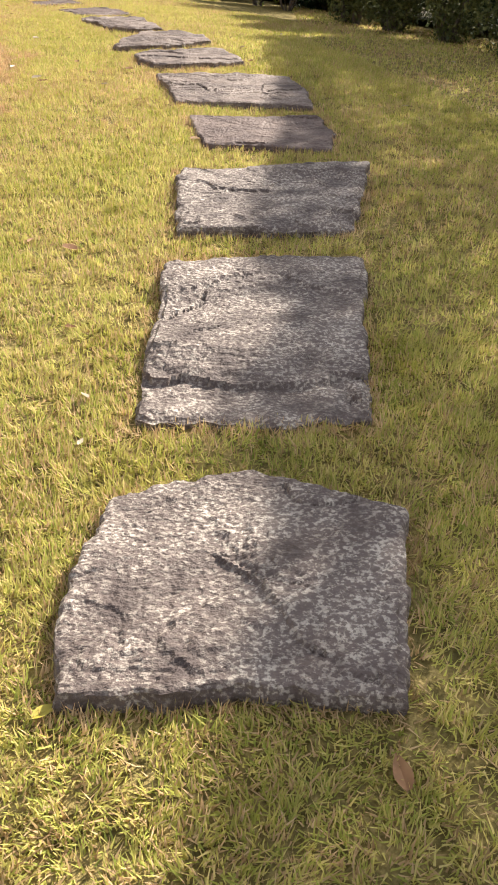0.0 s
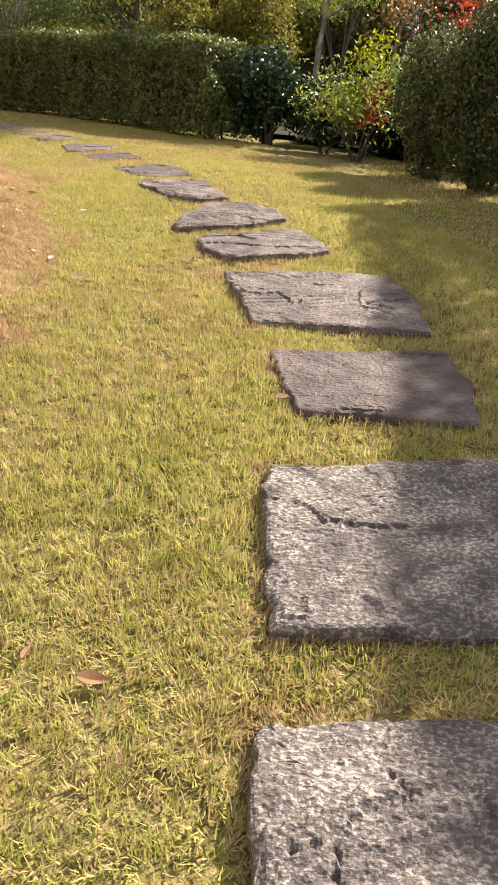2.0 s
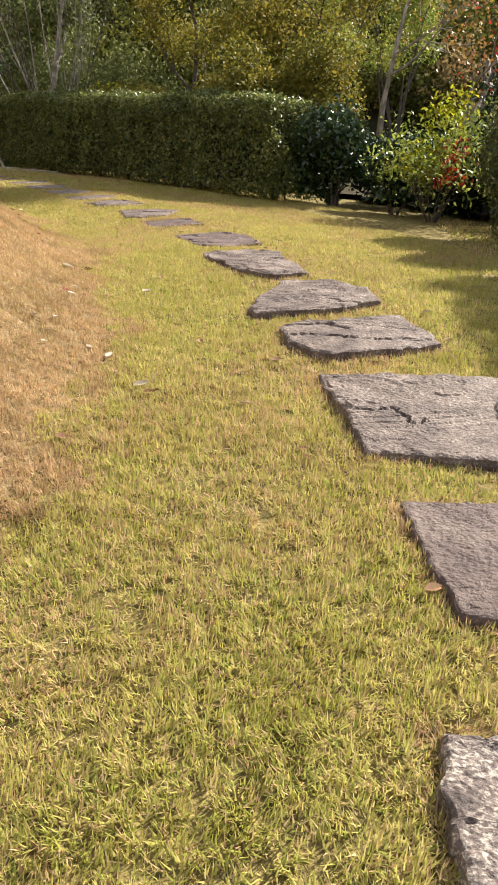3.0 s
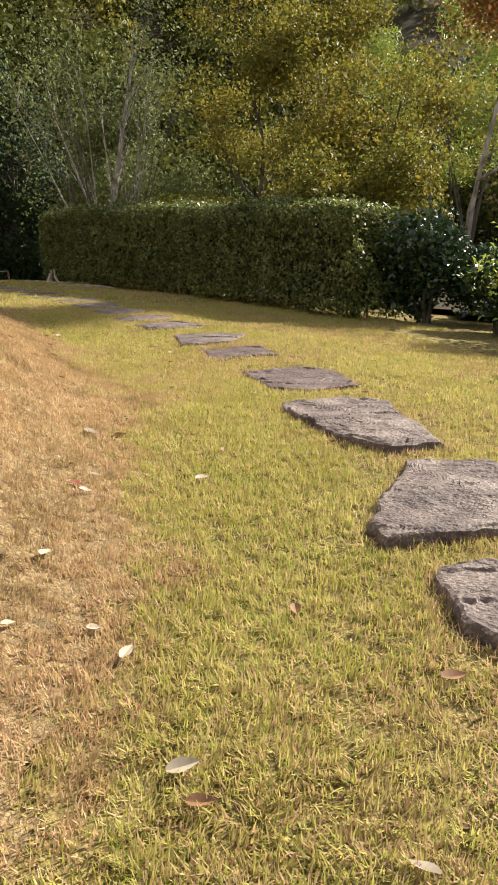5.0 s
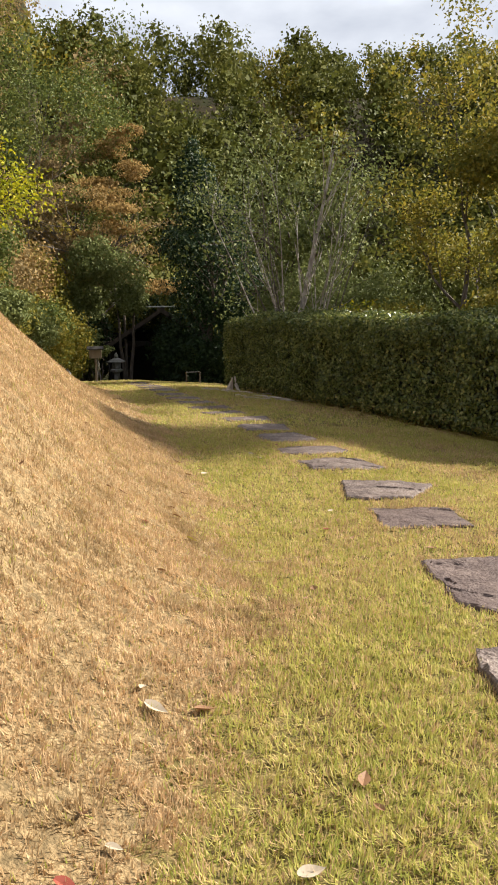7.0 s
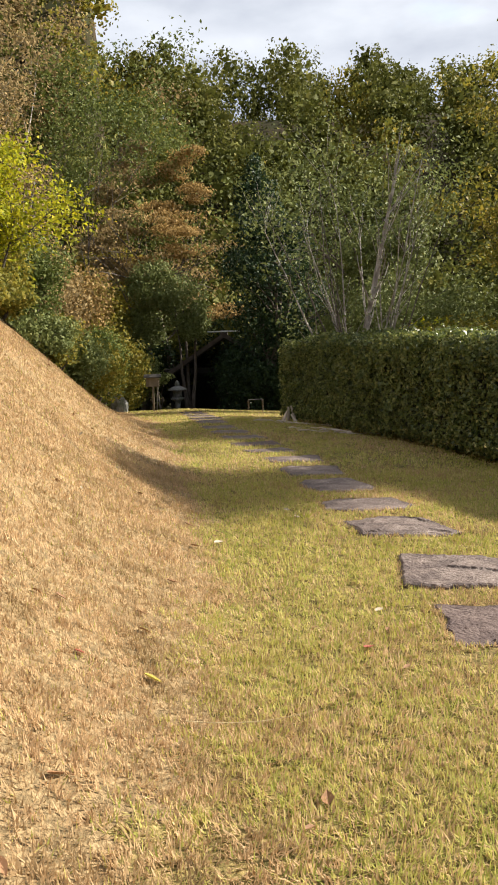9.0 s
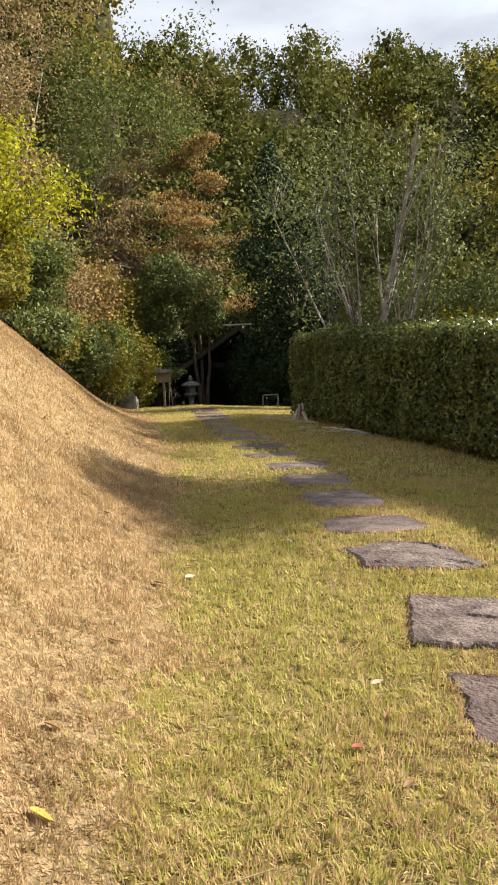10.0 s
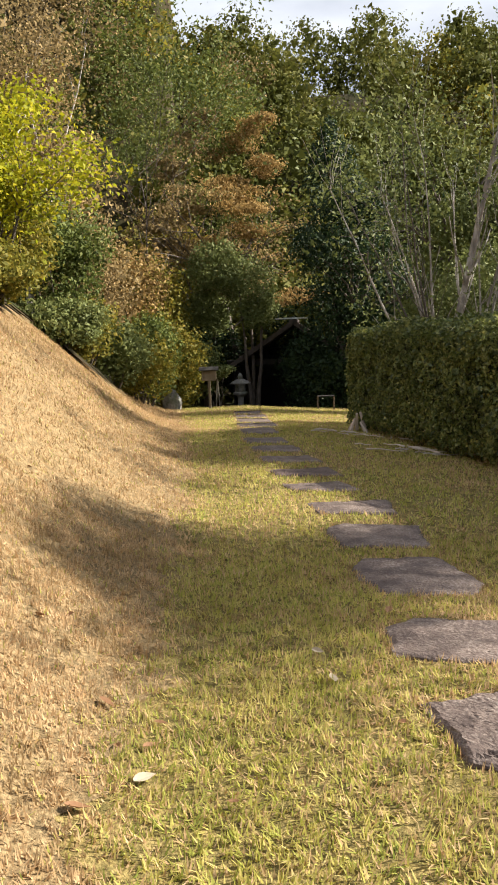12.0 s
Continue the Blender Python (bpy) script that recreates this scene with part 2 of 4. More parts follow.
def tubes(lines, sides=5):
    """One bmesh of tapered tubes along lines of (point, radius)."""
    bm = bmesh.new()
    for line in lines:
        prev = None
        for i, (p, r) in enumerate(line):
            q = line[min(i + 1, len(line) - 1)][0] - line[max(i - 1, 0)][0]
            q = q.normalized() if q.length > 1e-6 else Vector((0, 0, 1))
            a = q.orthogonal().normalized()
            b = q.cross(a)
            ring = [bm.verts.new(p + r * (math.cos(2 * math.pi * k / sides) * a + math.sin(2 * math.pi * k / sides) * b)) for k in range(sides)]
            if prev:
                off = min(range(sides), key=lambda o: (prev[0].co - p - (ring[o].co - p)).length)
                ring = ring[off:] + ring[:off]
                for k in range(sides):
                    bm.faces.new((prev[k], prev[(k + 1) % sides], ring[(k + 1) % sides], ring[k]))
            prev = ring
        if prev:
            bm.faces.new(prev)
    return bm


def leaf_quads(p, out, size, wide=0.55, loose=0.8):
    """Folded diamond leaves at p, facing out more or less."""
    n = len(p)
    nrm = out + loose * rng.normal(size=(n, 3))
    nrm /= np.linalg.norm(nrm, axis=1)[:, None] + 1e-9
    t = rng.normal(size=(n, 3))
    t[:, 2] -= 0.3
    t -= (t * nrm).sum(1)[:, None] * nrm
    t /= np.linalg.norm(t, axis=1)[:, None] + 1e-9
    b = np.cross(nrm, t)
    s = size * rng.uniform(0.6, 1.35, (n, 1))
    fold = 0.16 * s * nrm
    return np.stack([p - 0.5 * s * t, p + 0.5 * wide * s * b + fold, p + 0.5 * s * t - 0.5 * fold, p - 0.5 * wide * s * b + fold], 1)


def unit(n):
    d = rng.normal(size=(n, 3))
    return d / np.linalg.norm(d, axis=1)[:, None]


def blob_leaves(blobs, n, size, shell=0.30, wide=0.55, lumps=7):
    """Leaves on lumpy rounded clumps: blobs are (centre, radii); n leaves in all."""
    vol = np.array([np.prod(r) ** (2 / 3) for _, r in blobs])
    quads = []
    for (c, r), share in zip(blobs, vol / vol.sum()):
        k = max(20, int(n * share))
        c, r = np.array(c), np.array(r)
        sub = unit(lumps) * rng.uniform(0.45, 0.8, (lumps, 1))
        which = rng.integers(0, lumps + 2, k)
        d = unit(k)
        rad = 1 - shell * rng.random(k) ** 1.5
        base = np.where((which < lumps)[:, None], sub[np.minimum(which, lumps - 1)], 0)
        scale = np.where(which < lumps, rng.uniform(0.38, 0.52, k), 0.85)
        q = base + d * (rad * scale)[:, None]
        quads.append(leaf_quads(c + q * r, d, size, wide))
    return np.concatenate(quads)


def limbs(base, height, radius, stems, spread, levels=3, kids=4, wiggle=0.12, start=0.35, lift=0.5):
    """A branching skeleton. Returns its lines and the ends of its twigs."""
    lines, tips, groups = [], [], []

    def grow(p, d, length, r, level):
        line, n = [(p.copy(), r)], 5
        q = p.copy()
        for i in range(n):
            d2 = (d + Vector([random.gauss(0, wiggle) for _ in range(3)]) + Vector((0, 0, 0.05 * lift))).normalized()
            q = q + d2 * (length / n)
            d = d2
            line.append((q.copy(), r * (1 - 0.75 * (i + 1) / n)))
        lines.append(line)
        if level == 0:
            tips.append(q)
            return
        for _ in range(kids):
            f = random.uniform(start if level == levels else 0.25, 1.0) * n
            i = min(int(f), n - 1)
            o = line[i][0].lerp(line[i + 1][0], f - i)
            side = Vector([random.gauss(0, 1) for _ in range(3)])
            side = (side - side.dot(d) * d).normalized()
            nd = (d * random.uniform(0.5, 0.9) + side * random.uniform(0.5, 0.95) + Vector((0, 0, 0.25 * lift))).normalized()
            grow(o, nd, length * random.uniform(0.42, 0.62), max(0.004, line[i][1] * 0.6), level - 1)
        tips.append(q)

    for k in range(stems):
        a = 2 * math.pi * (k + random.random() * 0.6) / stems
        d = Vector((spread * math.cos(a), spread * math.sin(a), 1)).normalized()
        grow(Vector(base) + Vector((math.cos(a), math.sin(a), 0)) * radius * (0.7 if stems > 1 else 0), d, height * random.uniform(0.8, 1.0), radius, levels)
        groups.append(lines[:])
        lines.clear()
    return groups, tips


def tip_leaves(tips, n, size, clump, wide=0.55, flat=0.7):
    t = np.array([tuple(p) for p in tips])
    i = rng.integers(0, len(t), n)
    d = rng.normal(size=(n, 3)) * clump
    d[:, 2] *= flat
    return leaf_quads(t[i] + d, np.tile((0, 0, 0.7), (n, 1)), size, wide)


# ---- ground ----
# line of the stone path (x, y); the bank lies to its left, the hedges to its right
AXIS = np.array([(0.1, -8), (0.1, 1.5), (0.1, 4), (-0.1, 5.5), (-0.9, 8), (-1.5, 9.6), (-2.1, 11), (-2.9, 12.3), (-4.0, 13.6), (-5.4, 15.2), (-7.0, 17), (-12, 22.4), (-18, 28.8), (-24, 35)])


def along(x, y):
    """The way along the path and to its left, for arrays of places."""
    p = np.stack([np.ravel(x), np.ravel(y)], 1).astype(float)
    best, s_of, v_of, s0 = np.full(len(p), 1e9), np.zeros(len(p)), np.zeros(len(p)), -8.0
    for a, b in zip(AXIS[:-1], AXIS[1:]):
        d = b - a
        length = np.hypot(*d)
        k = np.clip((p - a) @ d / length ** 2, 0, 1)
        q = p - a - k[:, None] * d
        r = np.hypot(q[:, 0], q[:, 1])
        side = np.sign(d[0] * (p - a)[:, 1] - d[1] * (p - a)[:, 0])
        hit = r < best
        best, s_of, v_of = np.where(hit, r, best), np.where(hit, s0 + k * length, s_of), np.where(hit, r * side, v_of)
        s0 += length
    return s_of, v_of


def height(x, y):
    """Height of the ground."""
    shape = np.shape(x)
    s, v = along(x, y)
    x, y = np.ravel(x).astype(float), np.ravel(y).astype(float)
    z = np.interp(s, [-6, 0, 1.3, 2.6, 4, 5.2, 6.5, 8.5, 10.5, 12.5, 15, 18.5, 24, 36, 44], [-0.30, -0.17, -0.14, -0.09, -0.02, 0.015, 0.04, 0.06, 0.045, -0.01, 0.0, 0.0, -0.11, -0.91, -2.03])
    z -= 0.08 * np.clip(-v - 0.8, 0, 5)
    v0 = np.interp(s, [4, 8, 10.2, 13, 15.5, 18, 22, 34], [1.8, 1.2, 1.1, 1.08, 0.95, 0.85, 0.85, 1.25])
    w = np.clip(v - v0, 0, None)
    bank = np.where(w < 1.3, 0.34 * w * w, 0.5746 + 0.96 * (w - 1.3))
    bank = np.where(bank > 2.2, 2.2 + (bank - 2.2) * 0.62, bank)
    z += np.minimum(bank, 14) * np.clip((s + 6) / 8, 0.15, 1)
    q = -0.5 * x + 0.866 * y
    hill = np.clip(q - 43 + 4 * np.clip((x + 12) / 10, 0, 1), 0, 34)
    z = z + np.where(hill < 6, hill ** 2 * 0.033, 1.188 + (hill - 6) * 0.74)
    z += 0.012 * np.sin(1.9 * x + 0.7 * y) * np.sin(1.3 * y - 0.5 * x) + 0.006 * np.sin(5.1 * x) * np.sin(4.3 * y + 1)
    return z.reshape(shape)


def h(x, y):
    return float(height(np.array([x]), np.array([y]))[0])


def sheet(name, xs, ys, mat, lift=0.0, keep=None):
    gx, gy = np.meshgrid(xs, ys, indexing="ij")
    gz = height(gx, gy) + lift
    co = np.stack([gx, gy, gz], -1).reshape(-1, 3)
    nx, ny = gx.shape
    i = np.arange(nx * ny).reshape(nx, ny)
    f = np.stack([i[:-1, :-1], i[1:, :-1], i[1:, 1:], i[:-1, 1:]], -1).reshape(-1, 4)
    if keep is not None:
        f = f[keep(co[f].mean(1))]
    mesh = bpy.data.meshes.new(name)
    mesh.from_pydata(co.tolist(), [], f.tolist())
    return finish(name, mesh, mat, smooth=True)


xs = np.concatenate([np.linspace(-900, -70, 12), np.linspace(-60, -20, 28), np.arange(-19, 5.01, 0.19), np.linspace(6, 40, 18), np.linspace(60, 900, 10)])
ys = np.concatenate([np.linspace(-900, -30, 10), np.linspace(-20, -1, 14), np.arange(-0.5, 32, 0.19), np.linspace(33, 90, 40), np.linspace(110, 900, 10)])
def open_ground(p):
    """All but the hillside that the woods' own floor covers."""
    return ~((-0.5 * p[:, 0] + 0.866 * p[:, 1] > 46) & (p[:, 0] > -66) & (p[:, 0] < 38) & (p[:, 1] > 14) & (p[:, 1] < 88))


tagged(sheet("ground", xs, ys, M_SOIL, 0.0, open_ground), "thatchy lawn soil rising to a grassy bank", "ground", kind="structure")


def turf_edge(s):
    """How far left of the path the straw-dry turf begins."""
    return np.interp(s, [3, 5.8, 7, 8, 10, 13, 14, 15.5, 18, 20, 34], [2.4, 1.72, 1.56, 1.46, 1.42, 1.52, 1.46, 1.28, 1.2, 1.15, 1.2])


def on_bank(p):
    """Where the mown bank's straw-dry turf lies."""
    s, v = along(p[:, 0], p[:, 1])
    edge = turf_edge(s)
    return (v > edge + 0.1 * np.sin(3.1 * p[:, 0]) * np.sin(2.7 * p[:, 1]) + 0.05 * np.sin(17.3 * p[:, 0] + 5 * p[:, 1]) * np.sin(13.1 * p[:, 1])) & (s > 2) & (s < 36) & (v < 9)


tagged(sheet("bank_turf", np.arange(-19, 0, 0.075), np.arange(1.4, 31.99, 0.075), M_BANKTURF, 0.007, on_bank), "straw-dry turf of the mown bank", "ground", kind="structure")


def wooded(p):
    """Where the dark floor of the woods covers the ground."""
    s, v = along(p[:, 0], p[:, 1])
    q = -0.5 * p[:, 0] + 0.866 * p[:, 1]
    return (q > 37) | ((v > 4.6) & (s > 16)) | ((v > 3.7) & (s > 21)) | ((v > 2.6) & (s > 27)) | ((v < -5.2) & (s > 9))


tagged(sheet("forest_floor", np.arange(-75, 45, 0.8), np.arange(6, 100, 0.8), M_FOREST, 0.10, wooded), "dark ground sheet under the trees", "ground", kind="structure")


# ---- stepping stones ----
STONES = []  # corners in plan, height of the top over the lawn, reddish


def slab(thick, red, *corners):
    STONES.append((np.array(corners), thick, red))


slab(0.060, 0, (-0.38, 0.97), (-0.02, 1.03), (0.33, 1.01), (0.36, 1.23), (0.40, 1.56), (0.01, 1.73), (-0.36, 1.63), (-0.43, 1.22))
slab(0.050, 0, (-0.38, 1.98), (0.36, 2.02), (0.46, 3.21), (-0.39, 3.17), (-0.35, 2.54))
slab(0.045, 0, (-0.37, 3.48), (0.44, 3.52), (0.62, 4.42), (-0.42, 4.33))
slab(0.035, 1, (-0.33, 4.78), (-0.09, 4.76), (0.42, 4.74), (0.47, 5.08), (0.42, 5.55), (-0.47, 5.42))
slab(0.045, 0, (-0.58, 5.83), (0.38, 5.77), (0.33, 6.38), (0.22, 6.82), (-0.83, 6.76))
slab(0.045, 0, (-1.06, 7.25), (-0.76, 7.02), (-0.12, 7.35), (-0.35, 7.90), (-1.10, 7.61))
slab(0.050, 0, (-1.38, 7.96), (-1.27, 7.82), (-0.80, 8.02), (-0.47, 8.21), (-0.57, 8.61), (-0.82, 8.80), (-1.21, 8.83))
slab(0.045, 0, (-1.99, 9.84), (-1.61, 9.27), (-1.29, 9.05), (-1.02, 9.19), (-1.39, 10.18), (-1.70, 10.27), (-2.05, 10.02))
slab(0.025, 1, (-2.25, 10.62), (-1.96, 10.56), (-1.61, 10.83), (-1.85, 11.41), (-2.19, 11.53), (-2.61, 11.30))
slab(0.012, 1, (-3.04, 11.99), (-2.46, 12.24), (-2.71, 12.66), (-3.31, 12.49))
slab(0.025, 0, (-3.56, 12.68), (-3.06, 12.88), (-3.02, 13.46), (-3.80, 13.25))
slab(0.018, 0, (-4.53, 13.90), (-4.22, 13.58), (-3.75, 13.77), (-3.60, 13.98), (-3.98, 14.25), (-4.30, 14.16))
slab(0.016, 0, (-5.01, 14.49), (-4.81, 14.22), (-4.38, 14.39), (-4.20, 14.68), (-4.50, 14.88), (-4.95, 14.68))
slab(0.016, 0, (-5.60, 15.18), (-5.25, 14.92), (-4.82, 15.13), (-4.86, 15.36), (-5.26, 15.66), (-5.66, 15.40))
slab(0.016, 0, (-6.21, 15.87), (-5.88, 15.54), (-5.40, 15.88), (-5.71, 16.28), (-6.20, 16.06))
slab(0.016, 0, (-6.80, 16.50), (-6.49, 16.28), (-5.98, 16.53), (-6.25, 16.90))
slab(0.016, 0, (-7.50, 17.15), (-7.23, 16.96), (-6.67, 17.20), (-7.07, 17.49))
slab(0.016, 1, (-8.06, 17.73), (-7.83, 17.53), (-7.22, 17.84), (-7.63, 18.17))
slab(0.016, 0, (-8.75, 18.43), (-8.43, 18.16), (-7.82, 18.42), (-8.24, 18.77))
slab(0.016, 0, (-9.43, 19.15), (-9.11, 18.84), (-8.47, 19.00), (-8.97, 19.48))
slab(0.016, 0, (-10.03, 19.78), (-9.72, 19.48), (-9.12, 19.65), (-9.61, 20.12))
slab(0.016, 0, (-10.95, 20.85), (-10.40, 20.25), (-9.85, 20.45), (-10.55, 21.15))
slab(0.016, 0, (-11.9, 22.0), (-11.3, 21.3), (-10.6, 21.45), (-11.3, 22.3))
slab(0.016, 0, (-12.9, 23.2), (-12.2, 22.4), (-11.5, 22.5), (-12.3, 23.45))
slab(0.016, 0, (-14.1, 24.65), (-13.3, 23.7), (-12.6, 23.85), (-13.5, 24.95))
slab(0.016, 0, (-15.4, 26.2), (-14.5, 25.15), (-13.8, 25.3), (-14.8, 26.5))
LABELS = ["thick dark grey slab of mossy slate sunk in lawn", "long dark slate slab with broken layered front edge", "broad rough grey slate slab flush with the lawn",
          "smooth reddish grey stone slab in the lawn", "wide fissured grey stone slab in the lawn", "low dark grey stone slab among short grass"]


def stone(index, corners, thick, red):
    n = 92 if index < 5 else (60 if index < 12 else 24)
    seed = Vector((index * 7.3, index * 3.1, 0.0))
    cx, cy = (corners.min(0) + corners.max(0)) / 2
    half_x, half_y = (corners.max(0) - corners.min(0)) / 2
    ring = corners - (cx, cy)
    ahead = np.roll(ring, -1, 0) - ring

    def rim_at(dx, dy):
        """How many times (dx, dy) reaches from the middle to the edge."""
        det = ahead[:, 0] * dy - ahead[:, 1] * dx
        det = np.where(np.abs(det) < 1e-9, 1e-9, det)
        far = (ahead[:, 0] * ring[:, 1] - ahead[:, 1] * ring[:, 0]) / det
        on = (dx * ring[:, 1] - dy * ring[:, 0]) / det
        ok = (far > 0) & (on >= -1e-6) & (on <= 1 + 1e-6)
        return far[ok].min() if ok.any() else 1.0

    co = []
    for i in range(n + 1):
        for j in range(n + 1):
            u, v = 2 * i / n - 1, 2 * j / n - 1
            lip = max(abs(u), abs(v))
            x = y = 0.0
            if lip > 0:
                k = rim_at(u * half_x / lip, v * half_y / lip) * (1 - 0.025 * abs(u * v) ** 4)
                x, y = k * u * half_x, k * v * half_y
            edge = lip ** 3
            x += edge * (0.030 * noise.noise(seed + Vector((0.9 * u, 1.8 * v, 4))) + 0.016 * noise.noise(seed + Vector((2 * u, 7 * v, 9))) + 0.005 * noise.noise(seed + Vector((2 * u, 26 * v, 9))))
            y += edge * (0.030 * noise.noise(seed + Vector((1.8 * u, 0.9 * v, 14))) + 0.016 * noise.noise(seed + Vector((7 * u, 2 * v, 19))) + 0.005 * noise.noise(seed + Vector((26 * u, 2 * v, 19))))
            rough = noise.fractal(seed + Vector((3.2 * x, 4.2 * y, 0)), 0.9, 2.1, 5)
            step = noise.noise(seed + Vector((1.7 * x + 0.35 * rough, 3.6 * y + 0.35 * rough, 30)))
            terrace = (math.floor(step * 5) / 5 + 0.2 * min(1, 14 * (step * 5 - math.floor(step * 5)))) * (0.027 if index < 10 else 0.012)
            fine = noise.fractal(seed + Vector((22 * x, 30 * y, 5)), 0.8, 2.2, 4)
            z = thick + 0.006 * rough + 0.0035 * fine + terrace * (1 if not red else 0.45)
            z -= 0.008 * max(0, (lip - 0.96) / 0.04) ** 2 * (1 + noise.noise(seed + Vector((4 * u, 4 * v, 50))))
            if index == 1 and v < -0.66 + 0.16 * noise.noise(Vector((2.6 * u, 0, 70))):
                z -= 0.026 + 0.012 * noise.noise(Vector((5 * u, 7 * v, 71)))
                z = max(z, 0.014)
            # split edges of the slate's layers
            split = noise.noise(seed + Vector((1.3 * x + 0.25 * rough, 4.5 * y + 0.3 * rough, 80)))
            if index < 12 and lip < 0.94 and noise.noise(seed + Vector((2.1 * x, 2.1 * y, 90))) > -0.05:
                z -= (0.008 if index == 0 else 0.012) * max(0, 1 - abs(split - 0.08) / 0.028) * (0.7 if red else 1)
                z += 0.009 * (split > 0.08)
            co.append((x, y, z))
    place = [Vector((x + cx, y + cy, z)) for x, y, z in co]
    zs = height(np.array([p.x for p in place]), np.array([p.y for p in place]))
    zc = zs.mean()
    base = Vector((cx, cy, zc))
    mesh_v = [(p.x - cx, p.y - cy, p.z + 0.9 * (zz - zc)) for p, zz in zip(place, zs)]
    k = n + 1
    faces = [(i * k + j, (i + 1) * k + j, (i + 1) * k + j + 1, i * k + j + 1) for i in range(n) for j in range(n)]
    rim = [i * k for i in range(n)] + [n * k + j for j in range(n)] + [i * k + n for i in range(n, 0, -1)] + [j for j in range(n, 0, -1)]
    start = len(mesh_v)
    for r in rim:
        x, y, z = mesh_v[r]
        mesh_v.append((x * 1.015, y * 1.015, 0.3 * z + 0.008 * noise.noise(Vector((9 * x, 9 * y, index)))))
    for r in rim:
        x, y, z = mesh_v[r]
        mesh_v.append((x * 0.99, y * 0.99, -0.14))
    q = len(rim)
    for i in range(q):
        a, b = rim[i], rim[(i + 1) % q]
        c, e = start + i, start + (i + 1) % q
        faces.append((b, a, c, e))
        faces.append((e, c, c + q, e + q))
    mesh = bpy.data.meshes.new("stepping_stone")
    mesh.from_pydata(mesh_v, [], faces)
    ob = finish("stepping_stone", mesh, M_STONE_RED if red else M_STONE if index < 3 else M_STONE_BROWN)
    ob.location = base
    lab = LABELS[3] if red else LABELS[index] if index < 3 else LABELS[4 + (index > 10)]
    tagged(ob, lab, "stepping stone", group="stepping stones across the lawn")


for i, row in enumerate(STONES):
    stone(i, *row)


# ---- grass ----
def on_stone(x, y, grow=1.0):
    hit = np.zeros(len(x), bool)
    for corners, _, _ in STONES:
        mid = (corners.min(0) + corners.max(0)) / 2
        ring = mid + (corners - mid) * grow * 0.985
        lo, hi = ring.min(0), ring.max(0)
        near = np.where((x > lo[0]) & (x < hi[0]) & (y > lo[1]) & (y < hi[1]))[0]
        px, py, inside = x[near], y[near], np.zeros(len(near), bool)
        for (ax, ay), (bx, by) in zip(ring, np.roll(ring, -1, 0)):
            if ay != by:
                inside ^= ((ay > py) != (by > py)) & (px < (bx - ax) * (py - ay) / (by - ay) + ax)
        hit[near] |= inside
    return hit


def cells(x, y, size, seed):
    """Smooth random values over the plan."""
    r = np.random.default_rng(seed)
    t = r.random((64, 64))
    gx, gy = np.asarray(x) / size, np.asarray(y) / size
    i, j = np.floor(gx).astype(int), np.floor(gy).astype(int)
    a, b = gx - i, gy - j
    a, b = a * a * (3 - 2 * a), b * b * (3 - 2 * b)
    g = lambda p, q: t[p % 64, q % 64]
    return (g(i, j) * (1 - a) + g(i + 1, j) * a) * (1 - b) + (g(i, j + 1) * (1 - a) + g(i + 1, j + 1) * a) * b


def blades(x, y, long, wide, lean):
    """Short blades in tufts: those of one tuft lie much the same way."""
    n = len(x)
    tuft = cells(x, y, 0.045, 21)
    z = height(x, y) + 0.016 * tuft
    a = 2 * np.pi * 1.6 * cells(x, y, 0.07, 22) + rng.normal(0, 0.9, n)
    th = np.abs(rng.normal(0.35, lean, n)).clip(0, 1.42)
    ln = long * rng.uniform(0.5, 1.35, n)
    dx, dy = np.cos(a), np.sin(a)
    tw = a + np.pi / 2 + rng.normal(0, 0.5, n)
    bx, by = np.cos(tw) * wide * 0.5, np.sin(tw) * wide * 0.5
    p = np.stack([x, y, z - 0.004], 1)
    w = np.stack([bx, by, np.zeros(n)], 1)
    tip = p + np.stack([dx * np.sin(th) * ln, dy * np.sin(th) * ln, np.cos(th) * ln * 0.85 + 0.004], 1)
    return np.stack([p - w, p + w, tip], 1)


def field(x0, x1, y0, y1, density):
    n = int((x1 - x0) * (y1 - y0) * density)
    return rng.uniform(x0, x1, n), rng.uniform(y0, y1, n)


